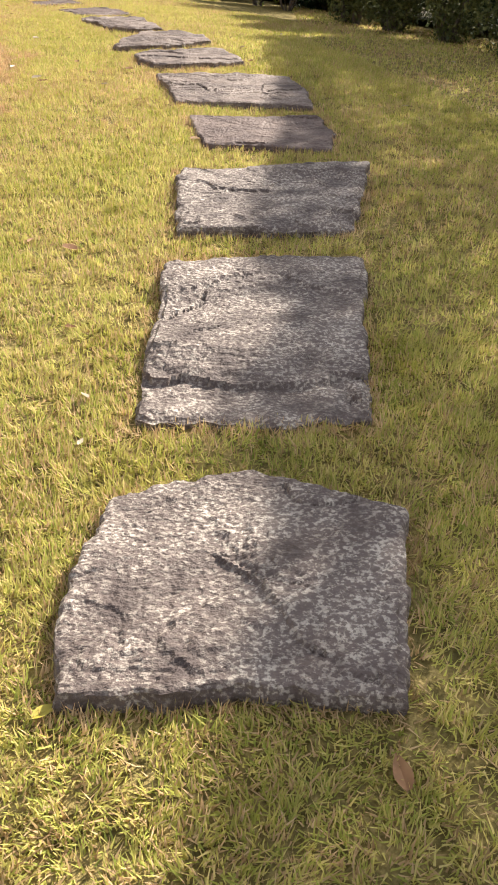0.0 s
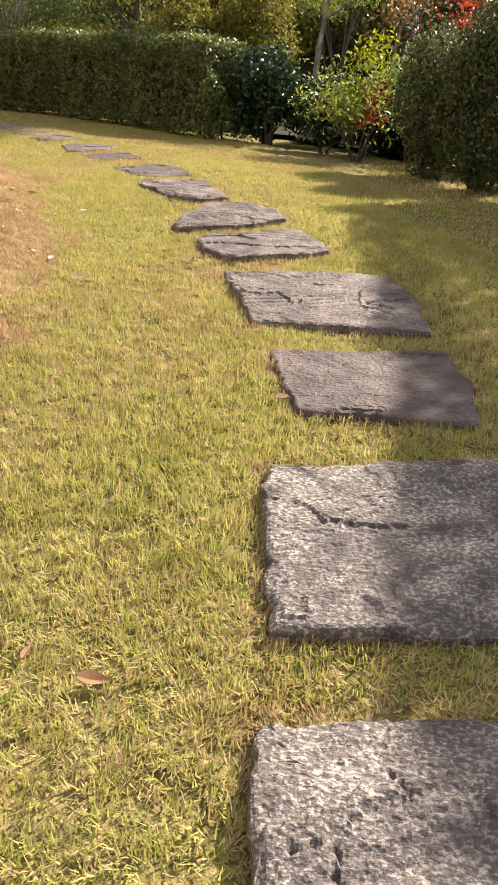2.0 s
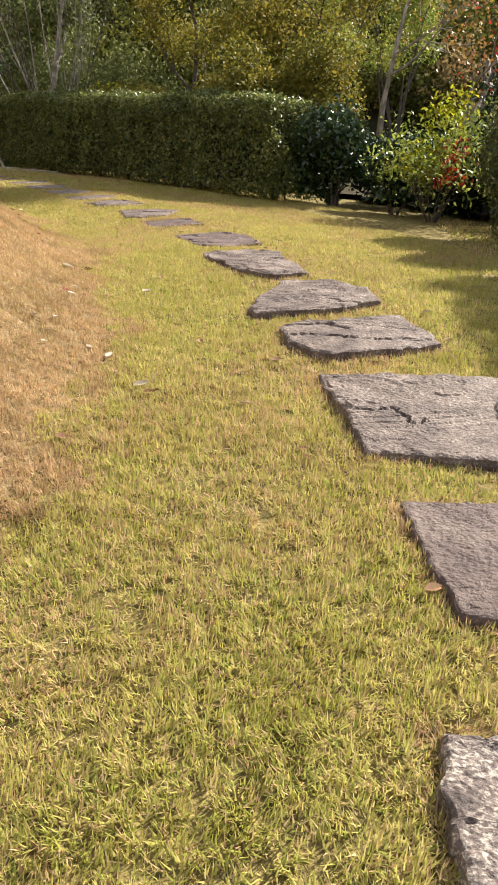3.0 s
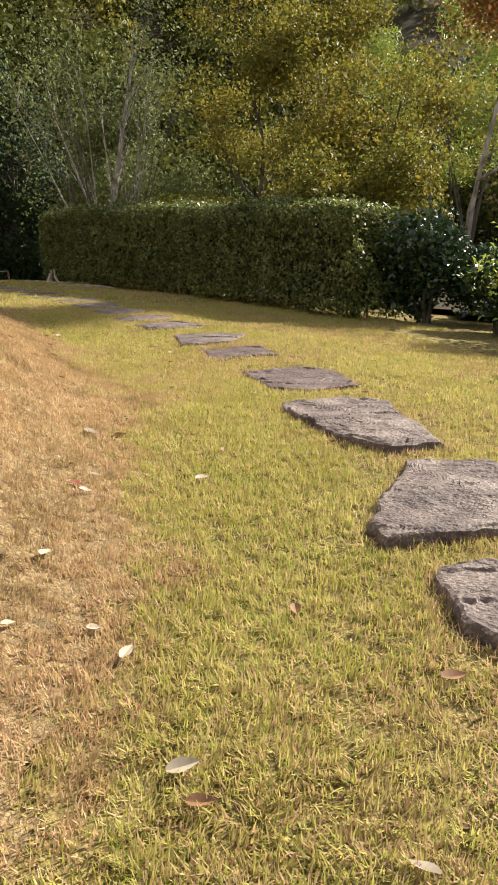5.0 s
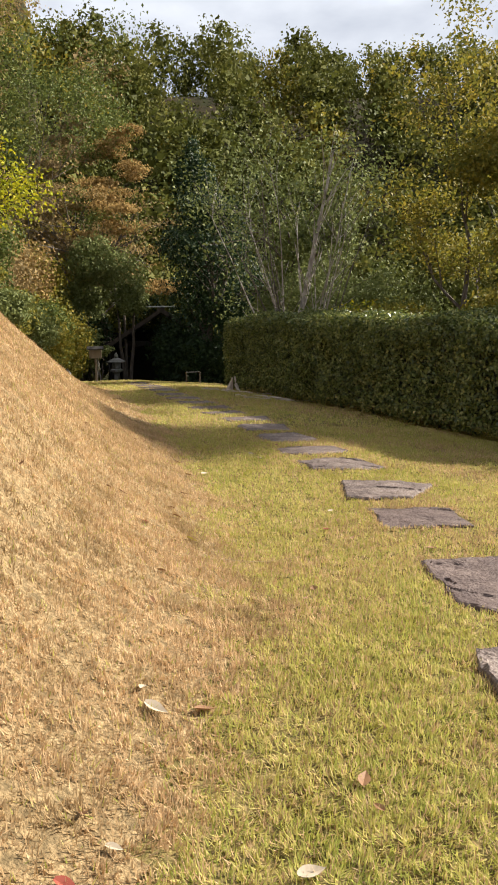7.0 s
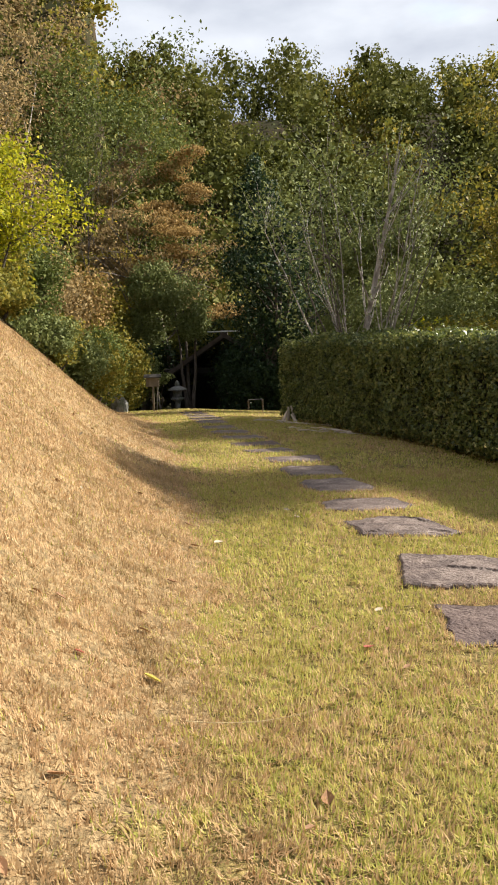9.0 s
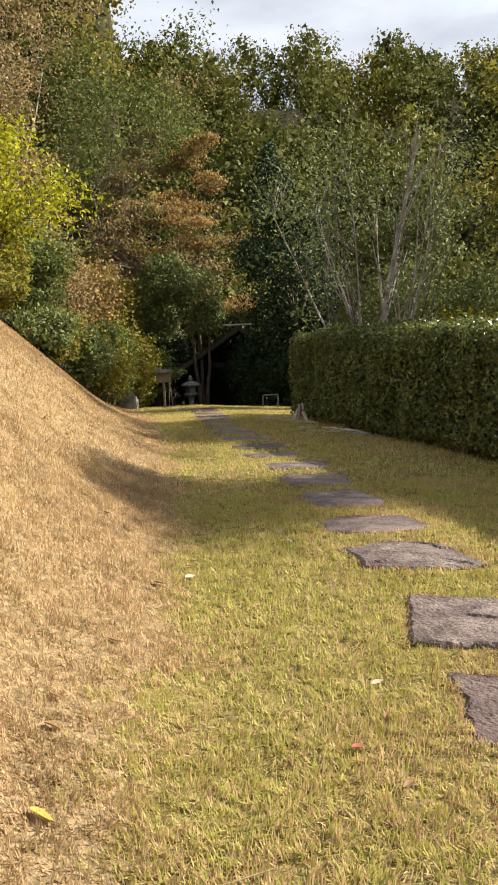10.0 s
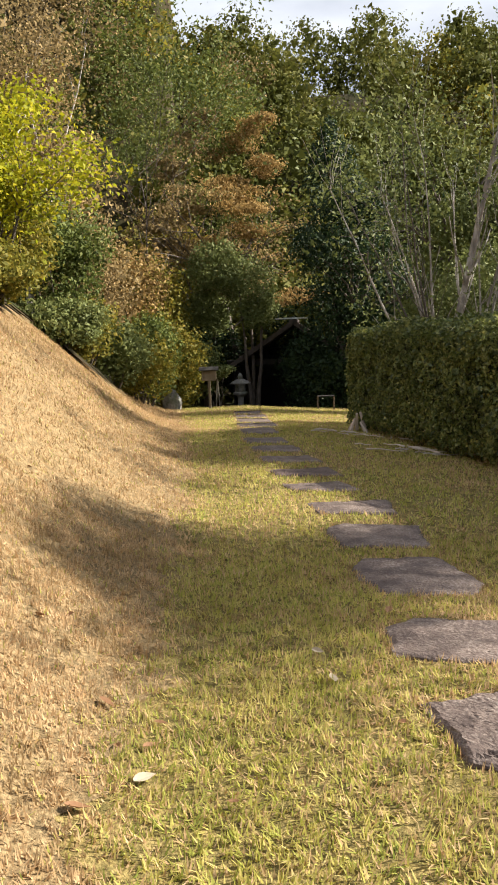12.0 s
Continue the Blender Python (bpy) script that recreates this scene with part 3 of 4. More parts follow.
green, dry = [], []
for (x0, x1, y0, y1, density, smin, smax, vmin, vmax, long, wide) in (
        (-1.2, 1.2, 0.2, 2.8, 12000, 0.2, 2.6, -1.1, 1.1, 0.030, 0.0048),
        (-4.5, 0.8, 2.0, 14.0, 8000, 2.6, 13.0, 0.3, 2.3, 0.032, 0.0052),
        (-5.0, 2.2, 0.2, 12.0, 13500, 0.2, 9.5, -1.9, 3.0, 0.036, 0.0058),
        (-8.0, 1.6, 6.5, 16.5, 12500, 9.5, 14.0, -2.6, 4.0, 0.034, 0.0064),
        (-9.5, 1.6, 9.0, 18.0, 9500, 14.0, 17.5, -3.8, 3.6, 0.036, 0.0080),
        (-16, -4, 12.0, 26.0, 2400, 17.5, 28.0, -3.2, 3.6, 0.040, 0.012),
        (-24, -12, 20.0, 34.0, 900, 28.0, 40.0, -4.5, 2.4, 0.05, 0.02),
        (-12, 1.0, 2.0, 20.0, 2200, 3.0, 22.0, 3.0, 6.5, 0.045, 0.013),
        (0.5, 5.5, 0.0, 16.0, 1800, 0.0, 15.0, -5.0, -1.9, 0.036, 0.012)):
    x, y = field(x0, x1, y0, y1, density)
    s, v = along(x, y)
    ok = (s >= smin) & (s < smax) & (v >= vmin) & (v < vmax) & ~on_stone(x, y)
    clump = cells(x, y, 0.05, 3) * 0.5 + cells(x, y, 0.16, 9) * 0.25 + cells(x, y, 0.5, 4) * 0.25
    ok &= rng.random(len(x)) < np.clip(2.6 * clump - 0.42, 0.24, 1)
    x, y, s, v = x[ok], y[ok], s[ok], v[ok]
    # the mown bank is straw-dry, the level lawn still green
    edge = turf_edge(s)
    fade = 1 / (1 + np.exp(-(v - edge + 0.45 * (cells(x, y, 0.5, 5) - 0.5) + 0.3 * (cells(x, y, 0.12, 6) - 0.5)) / 0.07))
    worn = 0.25 + 1.5 * np.clip(0.5 * cells(x, y, 0.75, 8) + 0.3 * cells(x, y, 0.22, 15) + 0.2 * cells(x, y, 0.08, 16) - 0.40, 0, 0.5)
    rim = on_stone(x, y, 1.13)
    d = rng.random(len(x)) < np.clip(fade + worn * 0.8 * np.interp(s, [1, 6], [0.55, 1.0]) + 0.35 * rim, 0.0, 0.95)
    blade = blades(x, y, long, wide, 1.0)
    green.append(blade[~d])
    dry.append(blade[d])
tagged(polys("lawn_grass", np.concatenate(green), 3, M_GRASS), "short yellow-green mown autumn lawn grass", "grass", kind="stuff")
tagged(polys("dry_grass", np.concatenate(dry), 3, M_DRY), "straw-coloured dry mown grass on the bank", "grass", kind="stuff")


# ---- hedges ----
def hedge(name, label, a, b, thick, tall, mat, n, leaf, lower=0.22, group="", round_top=0.12, top_noise=0.05, core=True):
    """A clipped hedge from a to b (its front foot), thick metres deep."""
    a, b = Vector((*a, 0)), Vector((*b, 0))
    length = (b - a).length
    ex = (b - a) / length
    ey = Vector((-ex.y, ex.x, 0))
    if ey.dot(Vector((0.66, 0.75, 0))) < 0:
        ey = -ey
    mid = (a + b) / 2 + ey * thick / 2
    root = thing(name, (mid.x, mid.y, h(mid.x, mid.y)), label, "hedge", group)
    gz = root.location.z
    areas = np.array([length * tall, length * tall * 0.55, length * thick * 1.1, thick * tall, thick * tall])
    which = rng.choice(5, n, p=areas / areas.sum())
    u, v, k = rng.random(n), rng.random(n), rng.random(n)
    lx = np.select([which == 0, which == 1, which == 2, which == 3, which == 4], [u, u, u, 0 * u, 0 * u + 1]) * length - length / 2
    ly = np.select([which == 0, which == 1, which == 2], [0 * u, 0 * u + 1, v], v) * thick - thick / 2
    lz = np.where(which == 2, 1.0, np.where((which == 3) | (which == 4), k, v)) * tall
    out = np.stack([np.select([which == 3, which == 4], [-1.0, 1.0], 0.0), np.select([which == 0, which == 1], [-1.0, 1.0], 0.0), np.where(which == 2, 1.0, 0.1)], 1)
    # round the top edges and ends
    for arr, lim in ((lx, length / 2), (ly, thick / 2)):
        near = np.clip((np.abs(arr) - lim + round_top) / round_top, 0, 1)
        lz -= np.where(lz > tall - 0.3, near ** 2 * round_top * 0.8, 0)
    depth = rng.random(n) ** 2.2 * 0.22
    bulge = (cells(lx + 50, lz * 1.0 + ly + 50, 0.45, 11) - 0.5) * 0.16 + (cells(lx + 50, lz + ly + 50, 0.14, 12) - 0.5) * 0.07
    foot = np.clip((lower - lz) / lower, 0, 1)
    lz += np.where(which == 2, rng.exponential(0.022, n), 0)
    p = np.stack([lx, ly, lz], 1) + out * (bulge - depth)[:, None]
    p[:, 1] += np.where(which == 0, foot * 0.16, 0)
    p[:, 2] += (cells(lx + 20, ly + 20, 0.6, 13) - 0.5) * top_noise * 2 * (lz / tall)
    keep = (rng.random(n) > foot * 1.15 * (0.4 + cells(lx + 9, ly + 9, 0.3, 14))) & (p[:, 2] > 0.05)
    p, out = p[keep], out[keep]
    wx = p[:, :1] * np.array(ex) + p[:, 1:2] * np.array(ey)
    wo = out[:, :1] * np.array(ex) + out[:, 1:2] * np.array(ey) + out[:, 2:] * np.array((0, 0, 1))
    dz = height(wx[:, 0] + mid.x, wx[:, 1] + mid.y) - gz
    wx[:, 2] = p[:, 2] + dz * np.clip(1 - p[:, 2] / tall, 0, 1) 
    polys("foliage", leaf_quads(wx, wo * 0.9, leaf, 0.6, 0.75), 4, mat, root)
    # stems under the leaves, then a near-black box for the shade inside
    lines = []
    for i in range(int(length / 0.33)):
        t = -length / 2 + (i + random.random()) * length / int(length / 0.33)
        o = ex * t + ey * random.uniform(-0.25, 0.2) * thick
        o.z = h(o.x + mid.x, o.y + mid.y) - gz - 0.05
        lean = Vector((random.gauss(0, 0.08), random.gauss(0, 0.08), 1))
        lines.append([(o + lean * q * 0.28, 0.022 * random.uniform(0.6, 1.3) * (1 - 0.12 * q)) for q in range(4)])
    for line in lines:
        part("stem", tubes([line], 6), M_BARK, root)
    if not core:
        return root
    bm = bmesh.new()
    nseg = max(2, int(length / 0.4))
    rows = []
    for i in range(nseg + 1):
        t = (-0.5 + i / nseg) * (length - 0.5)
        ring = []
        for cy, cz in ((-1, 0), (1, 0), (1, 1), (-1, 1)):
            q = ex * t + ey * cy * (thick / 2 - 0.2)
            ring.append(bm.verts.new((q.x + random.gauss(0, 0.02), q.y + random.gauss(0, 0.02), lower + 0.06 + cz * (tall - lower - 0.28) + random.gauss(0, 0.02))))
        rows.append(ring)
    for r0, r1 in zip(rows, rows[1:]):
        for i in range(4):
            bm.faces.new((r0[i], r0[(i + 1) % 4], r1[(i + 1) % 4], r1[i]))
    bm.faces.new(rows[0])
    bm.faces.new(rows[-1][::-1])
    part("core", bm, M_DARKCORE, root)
    return root


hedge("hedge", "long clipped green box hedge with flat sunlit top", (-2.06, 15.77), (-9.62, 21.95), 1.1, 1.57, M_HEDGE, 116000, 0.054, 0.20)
# a tall hedge added out of view to the right, for the shade on the path
hedge("shade_hedge", "tall loose evergreen hedge out of view, added to part-shade the path", (4.55, 3.2), (4.40, 13.4), 1.0, 4.85, M_HEDGE_OLD, 68000, 0.075, 0.3, "", 0.25, 0.08, core=False)


def shrub(name, label, at, radii, mat, n, leaf, stems=5, lift=0.35, category="shrub", extra=(), lumps=9, shell=0.45, stem_r=0.03):
    """A rounded bush: stems and a lumpy crown. extra: further blobs (offset, radii)."""
    z = h(*at) - 0.03
    root = thing(name, (at[0], at[1], z), label, category)
    rx, ry, rz = radii
    lines = []
    for i in range(stems):
        a = 2 * math.pi * i / stems + random.random()
        top = Vector((math.cos(a) * rx * 0.5, math.sin(a) * ry * 0.5, lift + rz))
        foot = Vector((math.cos(a) * rx * 0.12, math.sin(a) * ry * 0.12, -0.05))
        lines.append([(foot.lerp(top, q / 5) + Vector((random.gauss(0, 0.03), random.gauss(0, 0.03), 0)) * (q > 0), stem_r * (1 - 0.15 * q)) for q in range(6)])
    for line in lines:
        part("stem", tubes([line], 6), M_BARK, root)
    blobs = [((0, 0, lift + rz), radii)] + [(o, r) for o, r in extra]
    polys("crown", blob_leaves(blobs, n, leaf, shell, lumps=lumps), 4, mat, root)
    return root


def tree(name, label, at, tall, radius, mat, n, leaf, stems=1, spread=0.1, levels=3, kids=4, clump=0.35, bark=None, start=0.35, lift=0.5, wiggle=0.12, blobs=(), nblob=0, wide=0.55, sides=5, flat=0.7, shell=0.5):
    z = h(*at) - 0.1
    root = thing(name, (at[0], at[1], z), label, "tree")
    lines, tips = limbs((0, 0, 0), tall, radius, stems, spread, levels, kids, wiggle, start, lift)
    for stem in lines:
        part("trunk" if stems == 1 else "stem", tubes(stem, sides), bark or M_BARK, root)
    quads = []
    if n:
        quads.append(tip_leaves(tips, n, leaf, clump, wide, flat))
    if blobs:
        quads.append(blob_leaves(blobs, nblob, leaf, shell, wide))
    if quads:
        polys("crown", np.concatenate(quads), 4, mat, root)
    return root


# bushes at the right end of the path
shrub("camellia", "dark glossy camellia bush beside the hedge end", (-1.05, 16.3), (0.62, 0.6, 0.75), M_CAMELLIA, 9000, 0.085, extra=[((-0.2, 0.2, 0.75), (0.5, 0.5, 0.7)), ((0.5, 0.3, 0.6), (0.45, 0.5, 0.6))])
shrub("aucuba_shrub", "low dark leafy shrub with pale glints", (-0.05, 15.7), (0.5, 0.45, 0.45), M_CAMELLIA, 4000, 0.09, lift=0.1)
nandina = tree("nandina", "leafy yellow-green nandina bush with orange leaves", (0.42, 14.75), 1.15, 0.014, M_LIME, 2300, 0.085, stems=10, spread=0.5, levels=1, kids=6, clump=0.20, start=0.35, wide=0.35)
polys("yellow_leaves", blob_leaves([((-0.3, 0, 1.0), (0.6, 0.5, 0.4)), ((0.2, 0.2, 1.5), (0.45, 0.4, 0.5))], 700, 0.085, 0.9, 0.4), 4, M_YELLOW, nandina, "yellowing nandina leaves")
polys("red_leaves", blob_leaves([((0.25, -0.3, 1.05), (0.4, 0.25, 0.25)), ((0.1, -0.35, 0.75), (0.3, 0.2, 0.2))], 260, 0.07, 0.9), 4, M_RED, nandina, "red and orange nandina leaves")
for at, r in (((1.3, 16.0), (0.9, 0.8, 0.75)), ((2.3, 14.6), (0.9, 0.8, 0.8)), ((2.2, 17.2), (1.3, 1.0, 1.2)), ((3.5, 13.2), (0.9, 0.9, 1.0)), ((4.0, 15.6), (1.5, 1.2, 1.5)), ((0.6, 17.8), (0.9, 0.8, 0.7))):
    shrub("undergrowth_shrub", "dark leafy undergrowth shrub behind the bushes", at, r, M_DARKLEAF, 5000, 0.09, lift=0.0, shell=0.5)
for at, r, n in (((1.30, 12.80), (0.66, 0.6, 0.92), 17000), ((1.80, 12.0), (0.66, 0.6, 1.05), 17000), ((2.40, 11.1), (0.66, 0.6, 1.22), 17000), ((2.95, 10.1), (0.66, 0.7, 1.32), 14000)):
    shrub("holly_bush", "rounded dark grey-green clipped holly bush by the lawn", at, r, M_HEDGE_OLD, n, 0.055, 7, 0.10, lumps=16, shell=0.35)
tree("red_maple", "small maple with bright red leaves behind bushes", (2.75, 15.6), 2.9, 0.05, M_RED, 1200, 0.08, levels=2, kids=5, clump=0.28)
tree("dead_tree", "bare grey leaning tree beside the shrubs", (0.35, 18.2), 4.2, 0.10, M_RED, 120, 0.08, levels=3, kids=3, clump=0.3, bark=M_PALE_BARK, wiggle=0.2)
tree("reddish_tree", "tall thin grey tree with russet and olive leaves", (-0.2, 21.35), 5.4, 0.09, M_RUSSET, 1300, 0.085, levels=2, kids=4, start=0.5, spread=0.05, wiggle=0.1, clump=0.3, bark=M_PALE_BARK, blobs=[((0, 0, 5.3), (1.3, 1.3, 0.9)), ((0.1, 0, 6.2), (1.5, 1.5, 1.1)), ((-0.1, 0.1, 7.0), (1.1, 1.1, 0.8))], nblob=12000, shell=0.75)

# trees behind the hedge
def bare_tree(at):
    """A pale leaning trunk in a fan of thin stems."""
    root = thing("bare_tree", (at[0], at[1], h(*at) - 0.1), "nearly bare tree with pale leaning trunk and thin stems", "tree")
    br = random.Random(21)

    def shoot(foot, lean, long, r, name, mat, twigs):
        p, d, line = Vector(foot), Vector((lean[0], lean[1], 1)).normalized(), []
        ends = []
        for q in range(10):
            line.append((p.copy(), r * (1 - 0.085 * q)))
            d = (d + Vector((br.gauss(0, 0.045), br.gauss(0, 0.045), 0.02))).normalized()
            p = p + d * long / 9
        lines = [line]
        for _ in range(twigs):
            k = br.randrange(3, 10)
            o, td = line[k][0].copy(), (d + Vector((br.gauss(0, 0.55), br.gauss(0, 0.55), 0.1))).normalized()
            tw = []
            for q in range(5):
                tw.append((o.copy(), max(0.003, line[k][1] * 0.45 * (1 - 0.18 * q))))
                td = (td + Vector((br.gauss(0, 0.1), br.gauss(0, 0.1), 0.04))).normalized()
                o = o + td * long * 0.055
            lines.append(tw)
            ends.append(o)
        part(name, tubes(lines, 6), mat, root)
        return ends

    tips = shoot((-0.58, 0, 0), (0.19, 0.04), 5.4, 0.08, "trunk", M_PALE_BARK, 16)
    for _ in range(15):
        side = br.uniform(-0.62, 0.62)
        tips += shoot((0.2 * side, br.uniform(-0.15, 0.15), 0), (side, br.uniform(-0.25, 0.25)), br.uniform(3.6, 5.2), br.uniform(0.020, 0.036), "stem", br.choice((M_PALE_BARK, M_PALE_BARK, M_BARK)), 9)
    polys("crown", tip_leaves(tips, 2600, 0.06, 0.22), 4, M_GREYGREEN, root)


bare_tree((-8.0, 22.75))
random.seed(31)
rng = np.random.default_rng(31)
tree("olive_tree", "broad tree with olive and yellow autumn leaves", (-4.9, 24.5), 5.6, 0.10, M_OLIVE, 9000, 0.095, flat=0.5, levels=3, kids=4, clump=0.28, start=0.3, spread=0.02, blobs=[((1.7, 0.3, 3.5), (1.5, 1.2, 1.0)), ((0.9, 0, 5.2), (1.5, 1.3, 1.2)), ((2.8, 0.5, 2.6), (1.3, 1.1, 0.9)), ((2.2, 0.2, 6.4), (1.1, 1.0, 1.0))], nblob=15000, shell=0.8)
tree("olive_tree", "slender young tree with yellowing leaves", (-2.6, 25.6), 5.6, 0.08, M_OLIVE, 11000, 0.09, flat=0.5, levels=3, kids=5, clump=0.28, start=0.2, spread=0.05)
shrub("tall_shrub", "tall loose shrub in olive autumn leaf", (-1.6, 20.3), (1.2, 1.0, 1.35), M_OLIVE, 12000, 0.085, lumps=16, shell=0.6)
for at, r, mat, n in (((-5.6, 21.6), (1.1, 0.9, 0.95), M_OLIVE, 8000), ((-3.2, 20.2), (1.2, 0.9, 1.15), M_OLIVE, 9000), ((-6.9, 23.4), (0.9, 0.8, 0.9), M_YELLOW, 3000), ((-8.4, 24.7), (1.2, 1.0, 1.6), M_GREYGREEN, 7000), ((-7.0, 26.2), (1.3, 1.0, 1.8), M_GREYGREEN, 7000)):
    shrub("garden_shrub", "loose shrub in autumn leaf behind the hedge", at, r, mat, n, 0.09, lumps=12, shell=0.6)
tree("evergreen_tree", "tall dark green evergreen tree above the shelter", (-16.9, 34.2), 6.2, 0.2, M_DARKLEAF, 3000, 0.13, levels=2, kids=7, clump=0.35, start=0.1, blobs=[((0.6, 0, 2.0), (3.2, 2.6, 2.2)), ((0.6, 0, 4.2), (2.9, 2.4, 2.0)), ((0.0, 0, 6.2), (2.2, 2.0, 1.6)), ((-0.4, 0, 7.9), (1.1, 1.1, 1.2)), ((-0.5, 0, 9.0), (0.6, 0.6, 0.9)), ((1.8, -0.6, 1.6), (1.4, 1.4, 1.7)), ((-0.9, -1.0, 1.2), (1.1, 1.0, 1.3)), ((0.3, -1.4, 0.9), (1.7, 1.2, 1.3))], nblob=44000)
tree("grey_green_tree", "soft grey-green leafy tree in the sun", (-11.4, 30.4), 6.0, 0.14, M_GREYGREEN, 4000, 0.13, levels=2, kids=6, clump=0.5, blobs=[((0, 0, 2.6), (2.0, 1.8, 1.7)), ((0.4, 0, 4.6), (1.7, 1.6, 1.4))], nblob=11000)
for at, tall, tint, seed in (((-23.0, 36.6), 11.5, M_RUST, 1), ((-24.9, 36.2), 12.0, M_BROWN, 2)):
    tiers = random.Random(seed)
    layers = []
    for k in range(11):
        up, a = tall * (0.42 + 0.058 * k), tiers.uniform(0, 6.28)
        reach = tiers.uniform(0.6, 2.4) * (1.0 - 0.045 * k)
        layers.append(((reach * math.cos(a), reach * math.sin(a), up), (1.5 - 0.05 * k, 1.5 - 0.05 * k, 0.42)))
    tree("rust_tree", "tree with rust-brown autumn leaves in layers", at, tall * 0.62, 0.2, tint, 2500, 0.12, flat=0.3, levels=2, kids=8, clump=0.4, start=0.5, spread=0.08, blobs=layers, nblob=15000, shell=0.85)
shrub("round_tree", "rounded grey-green tree overhanging the shelter", (-20.4, 33.6), (1.15, 1.1, 1.2), M_GREYGREEN, 13000, 0.12, 3, 3.3, "tree", extra=[((-1.3, -0.5, 5.2), (1.2, 1.1, 1.1)), ((-1.9, -0.3, 3.6), (1.1, 1.0, 1.0)), ((0.5, -0.4, 3.6), (0.8, 0.8, 0.7))], stem_r=0.09, lumps=14)
tree("yellow_tree", "bright yellow-green leafed young tree on the bank", (-14.9, 19.2), 2.5, 0.05, M_YELLOW, 9500, 0.10, stems=4, spread=0.45, levels=2, kids=6, clump=0.22, start=0.15)
for at, r, mat, n, lf in (((-12.9, 17.8), (0.8, 0.8, 0.35), M_OLIVE, 3500, 0.09), ((-13.9, 18.6), (0.9, 0.8, 0.5), M_OLIVE, 4000, 0.09), ((-14.9, 20.6), (0.9, 0.9, 0.5), M_GREYGREEN, 4000, 0.09), ((-15.7, 21.9), (1.0, 0.9, 0.7), M_OLIVE, 5000, 0.10),
                          ((-16.6, 23.4), (1.0, 0.9, 0.85), M_GREYGREEN, 5500, 0.10), ((-17.4, 24.9), (1.1, 1.0, 1.1), M_OLIVE, 6000, 0.10), ((-18.6, 26.4), (1.2, 1.0, 1.3), M_EVERGREEN, 6500, 0.11), ((-19.6, 28.2), (1.3, 1.1, 1.5), M_OLIVE, 6500, 0.11),
                          ((-20.6, 30.2), (1.2, 1.1, 1.3), M_GREYGREEN, 6000, 0.12), ((-16.6, 20.6), (1.4, 1.2, 1.2), M_OLIVE, 7000, 0.10), ((-18.4, 23.4), (1.6, 1.4, 1.7), M_EVERGREEN, 8000, 0.11), ((-20.4, 25.9), (1.8, 1.5, 2.2), M_BROWN, 9000, 0.11),
                          ((-21.8, 28.6), (1.9, 1.6, 2.4), M_RUST, 9000, 0.12), ((-23.4, 31.2), (2.0, 1.7, 2.6), M_OLIVE, 9000, 0.13)):
    shrub("bank_shrub", "wild mixed shrub growing along the bank top", at, r, mat, n, lf, lumps=16, shell=0.6, lift=0.0)
tree("brown_tree", "thin tree with sparse brown leaves", (-21.0, 26.4), 9.5, 0.12, M_BROWN, 6500, 0.11, flat=0.5, levels=3, kids=4, clump=0.35, spread=0.15, bark=M_PALE_BARK)
tree("brown_tree", "thin tree with sparse brown leaves", (-18.6, 22.8), 8.0, 0.10, M_BROWN, 5500, 0.11, flat=0.5, levels=3, kids=4, clump=0.35, spread=0.2, bark=M_PALE_BARK)
tree("green_tree", "slender green-leafed tree among brown ones", (-24.2, 32.5), 10.5, 0.06, M_EVERGREEN, 12000, 0.13, flat=0.6, levels=2, kids=9, clump=0.5, spread=0.05)
for at in ((-2.2, 36.8), (0.6, 35.0), (-4.6, 38.5)):
    tree("bamboo_clump", "feathery light green bamboo on the slope", at, 8.0, 0.05, M_LIME, 0, 0.2, stems=7, spread=0.12, levels=0, wide=0.2, blobs=[((0, 0, 4.2), (1.5, 1.5, 1.6)), ((0.3, 0, 6.4), (1.5, 1.4, 1.5)), ((-0.6, 0, 8.0), (1.0, 1.0, 1.0))], nblob=7500, shell=0.7)


# ---- woods on the hill ----
def woods(name, label, spots, mat, leaf, per):
    quads = []
    for x, y, r, lift in spots:
        z = h(x, y)
        blobs = [((x, y, z + lift), (r, r, r * 0.85)), ((x + r * 0.4, y - r * 0.3, z + lift - r * 0.8), (r * 0.9, r * 0.9, r * 0.8)), ((x - r * 0.3, y, z + lift + r * 0.55), (r * 0.6, r * 0.6, r * 0.6))]
        quads.append(blob_leaves(blobs, per, leaf, 0.22, 0.7, 12))
        # the inside of the crown, which closes the gaps
        quads.append(blob_leaves([(c, tuple(0.72 * k for k in q)) for c, q in blobs], per // 6, leaf * 2.2, 0.5, 0.8, 5))
    tagged(polys(name, np.concatenate(quads), 4, mat), label, "woods", kind="stuff")


wr = random.Random(5)
groups = {"e": [], "o": [], "b": []}
for i in range(400):
    a, d = radians(wr.uniform(-24, 82)), wr.uniform(30, 78)
    x, y = -3 - d * math.sin(a), 11 + d * math.cos(a)
    q = -0.5 * x + 0.866 * y
    if q < 44 - 4 * min(1, max(0, (x + 12) / 10)) and not (a > radians(52) and d > 22):
        continue
    kind = wr.choices("eob", (0.84, 0.12, 0.04))[0] if a < radians(44) else wr.choices("eob", (0.35, 0.22, 0.43))[0]
    groups[kind].append((x, y, wr.uniform(1.9, 3.2), wr.uniform(2.5, 5.0)))
woods("evergreen_woods", "dense green broadleaf woods on the hill", groups["e"], M_WOODLEAF, 0.25, 850)
woods("olive_woods", "olive and yellowish trees in the hillside woods", groups["o"], M_OLIVE, 0.25, 800)
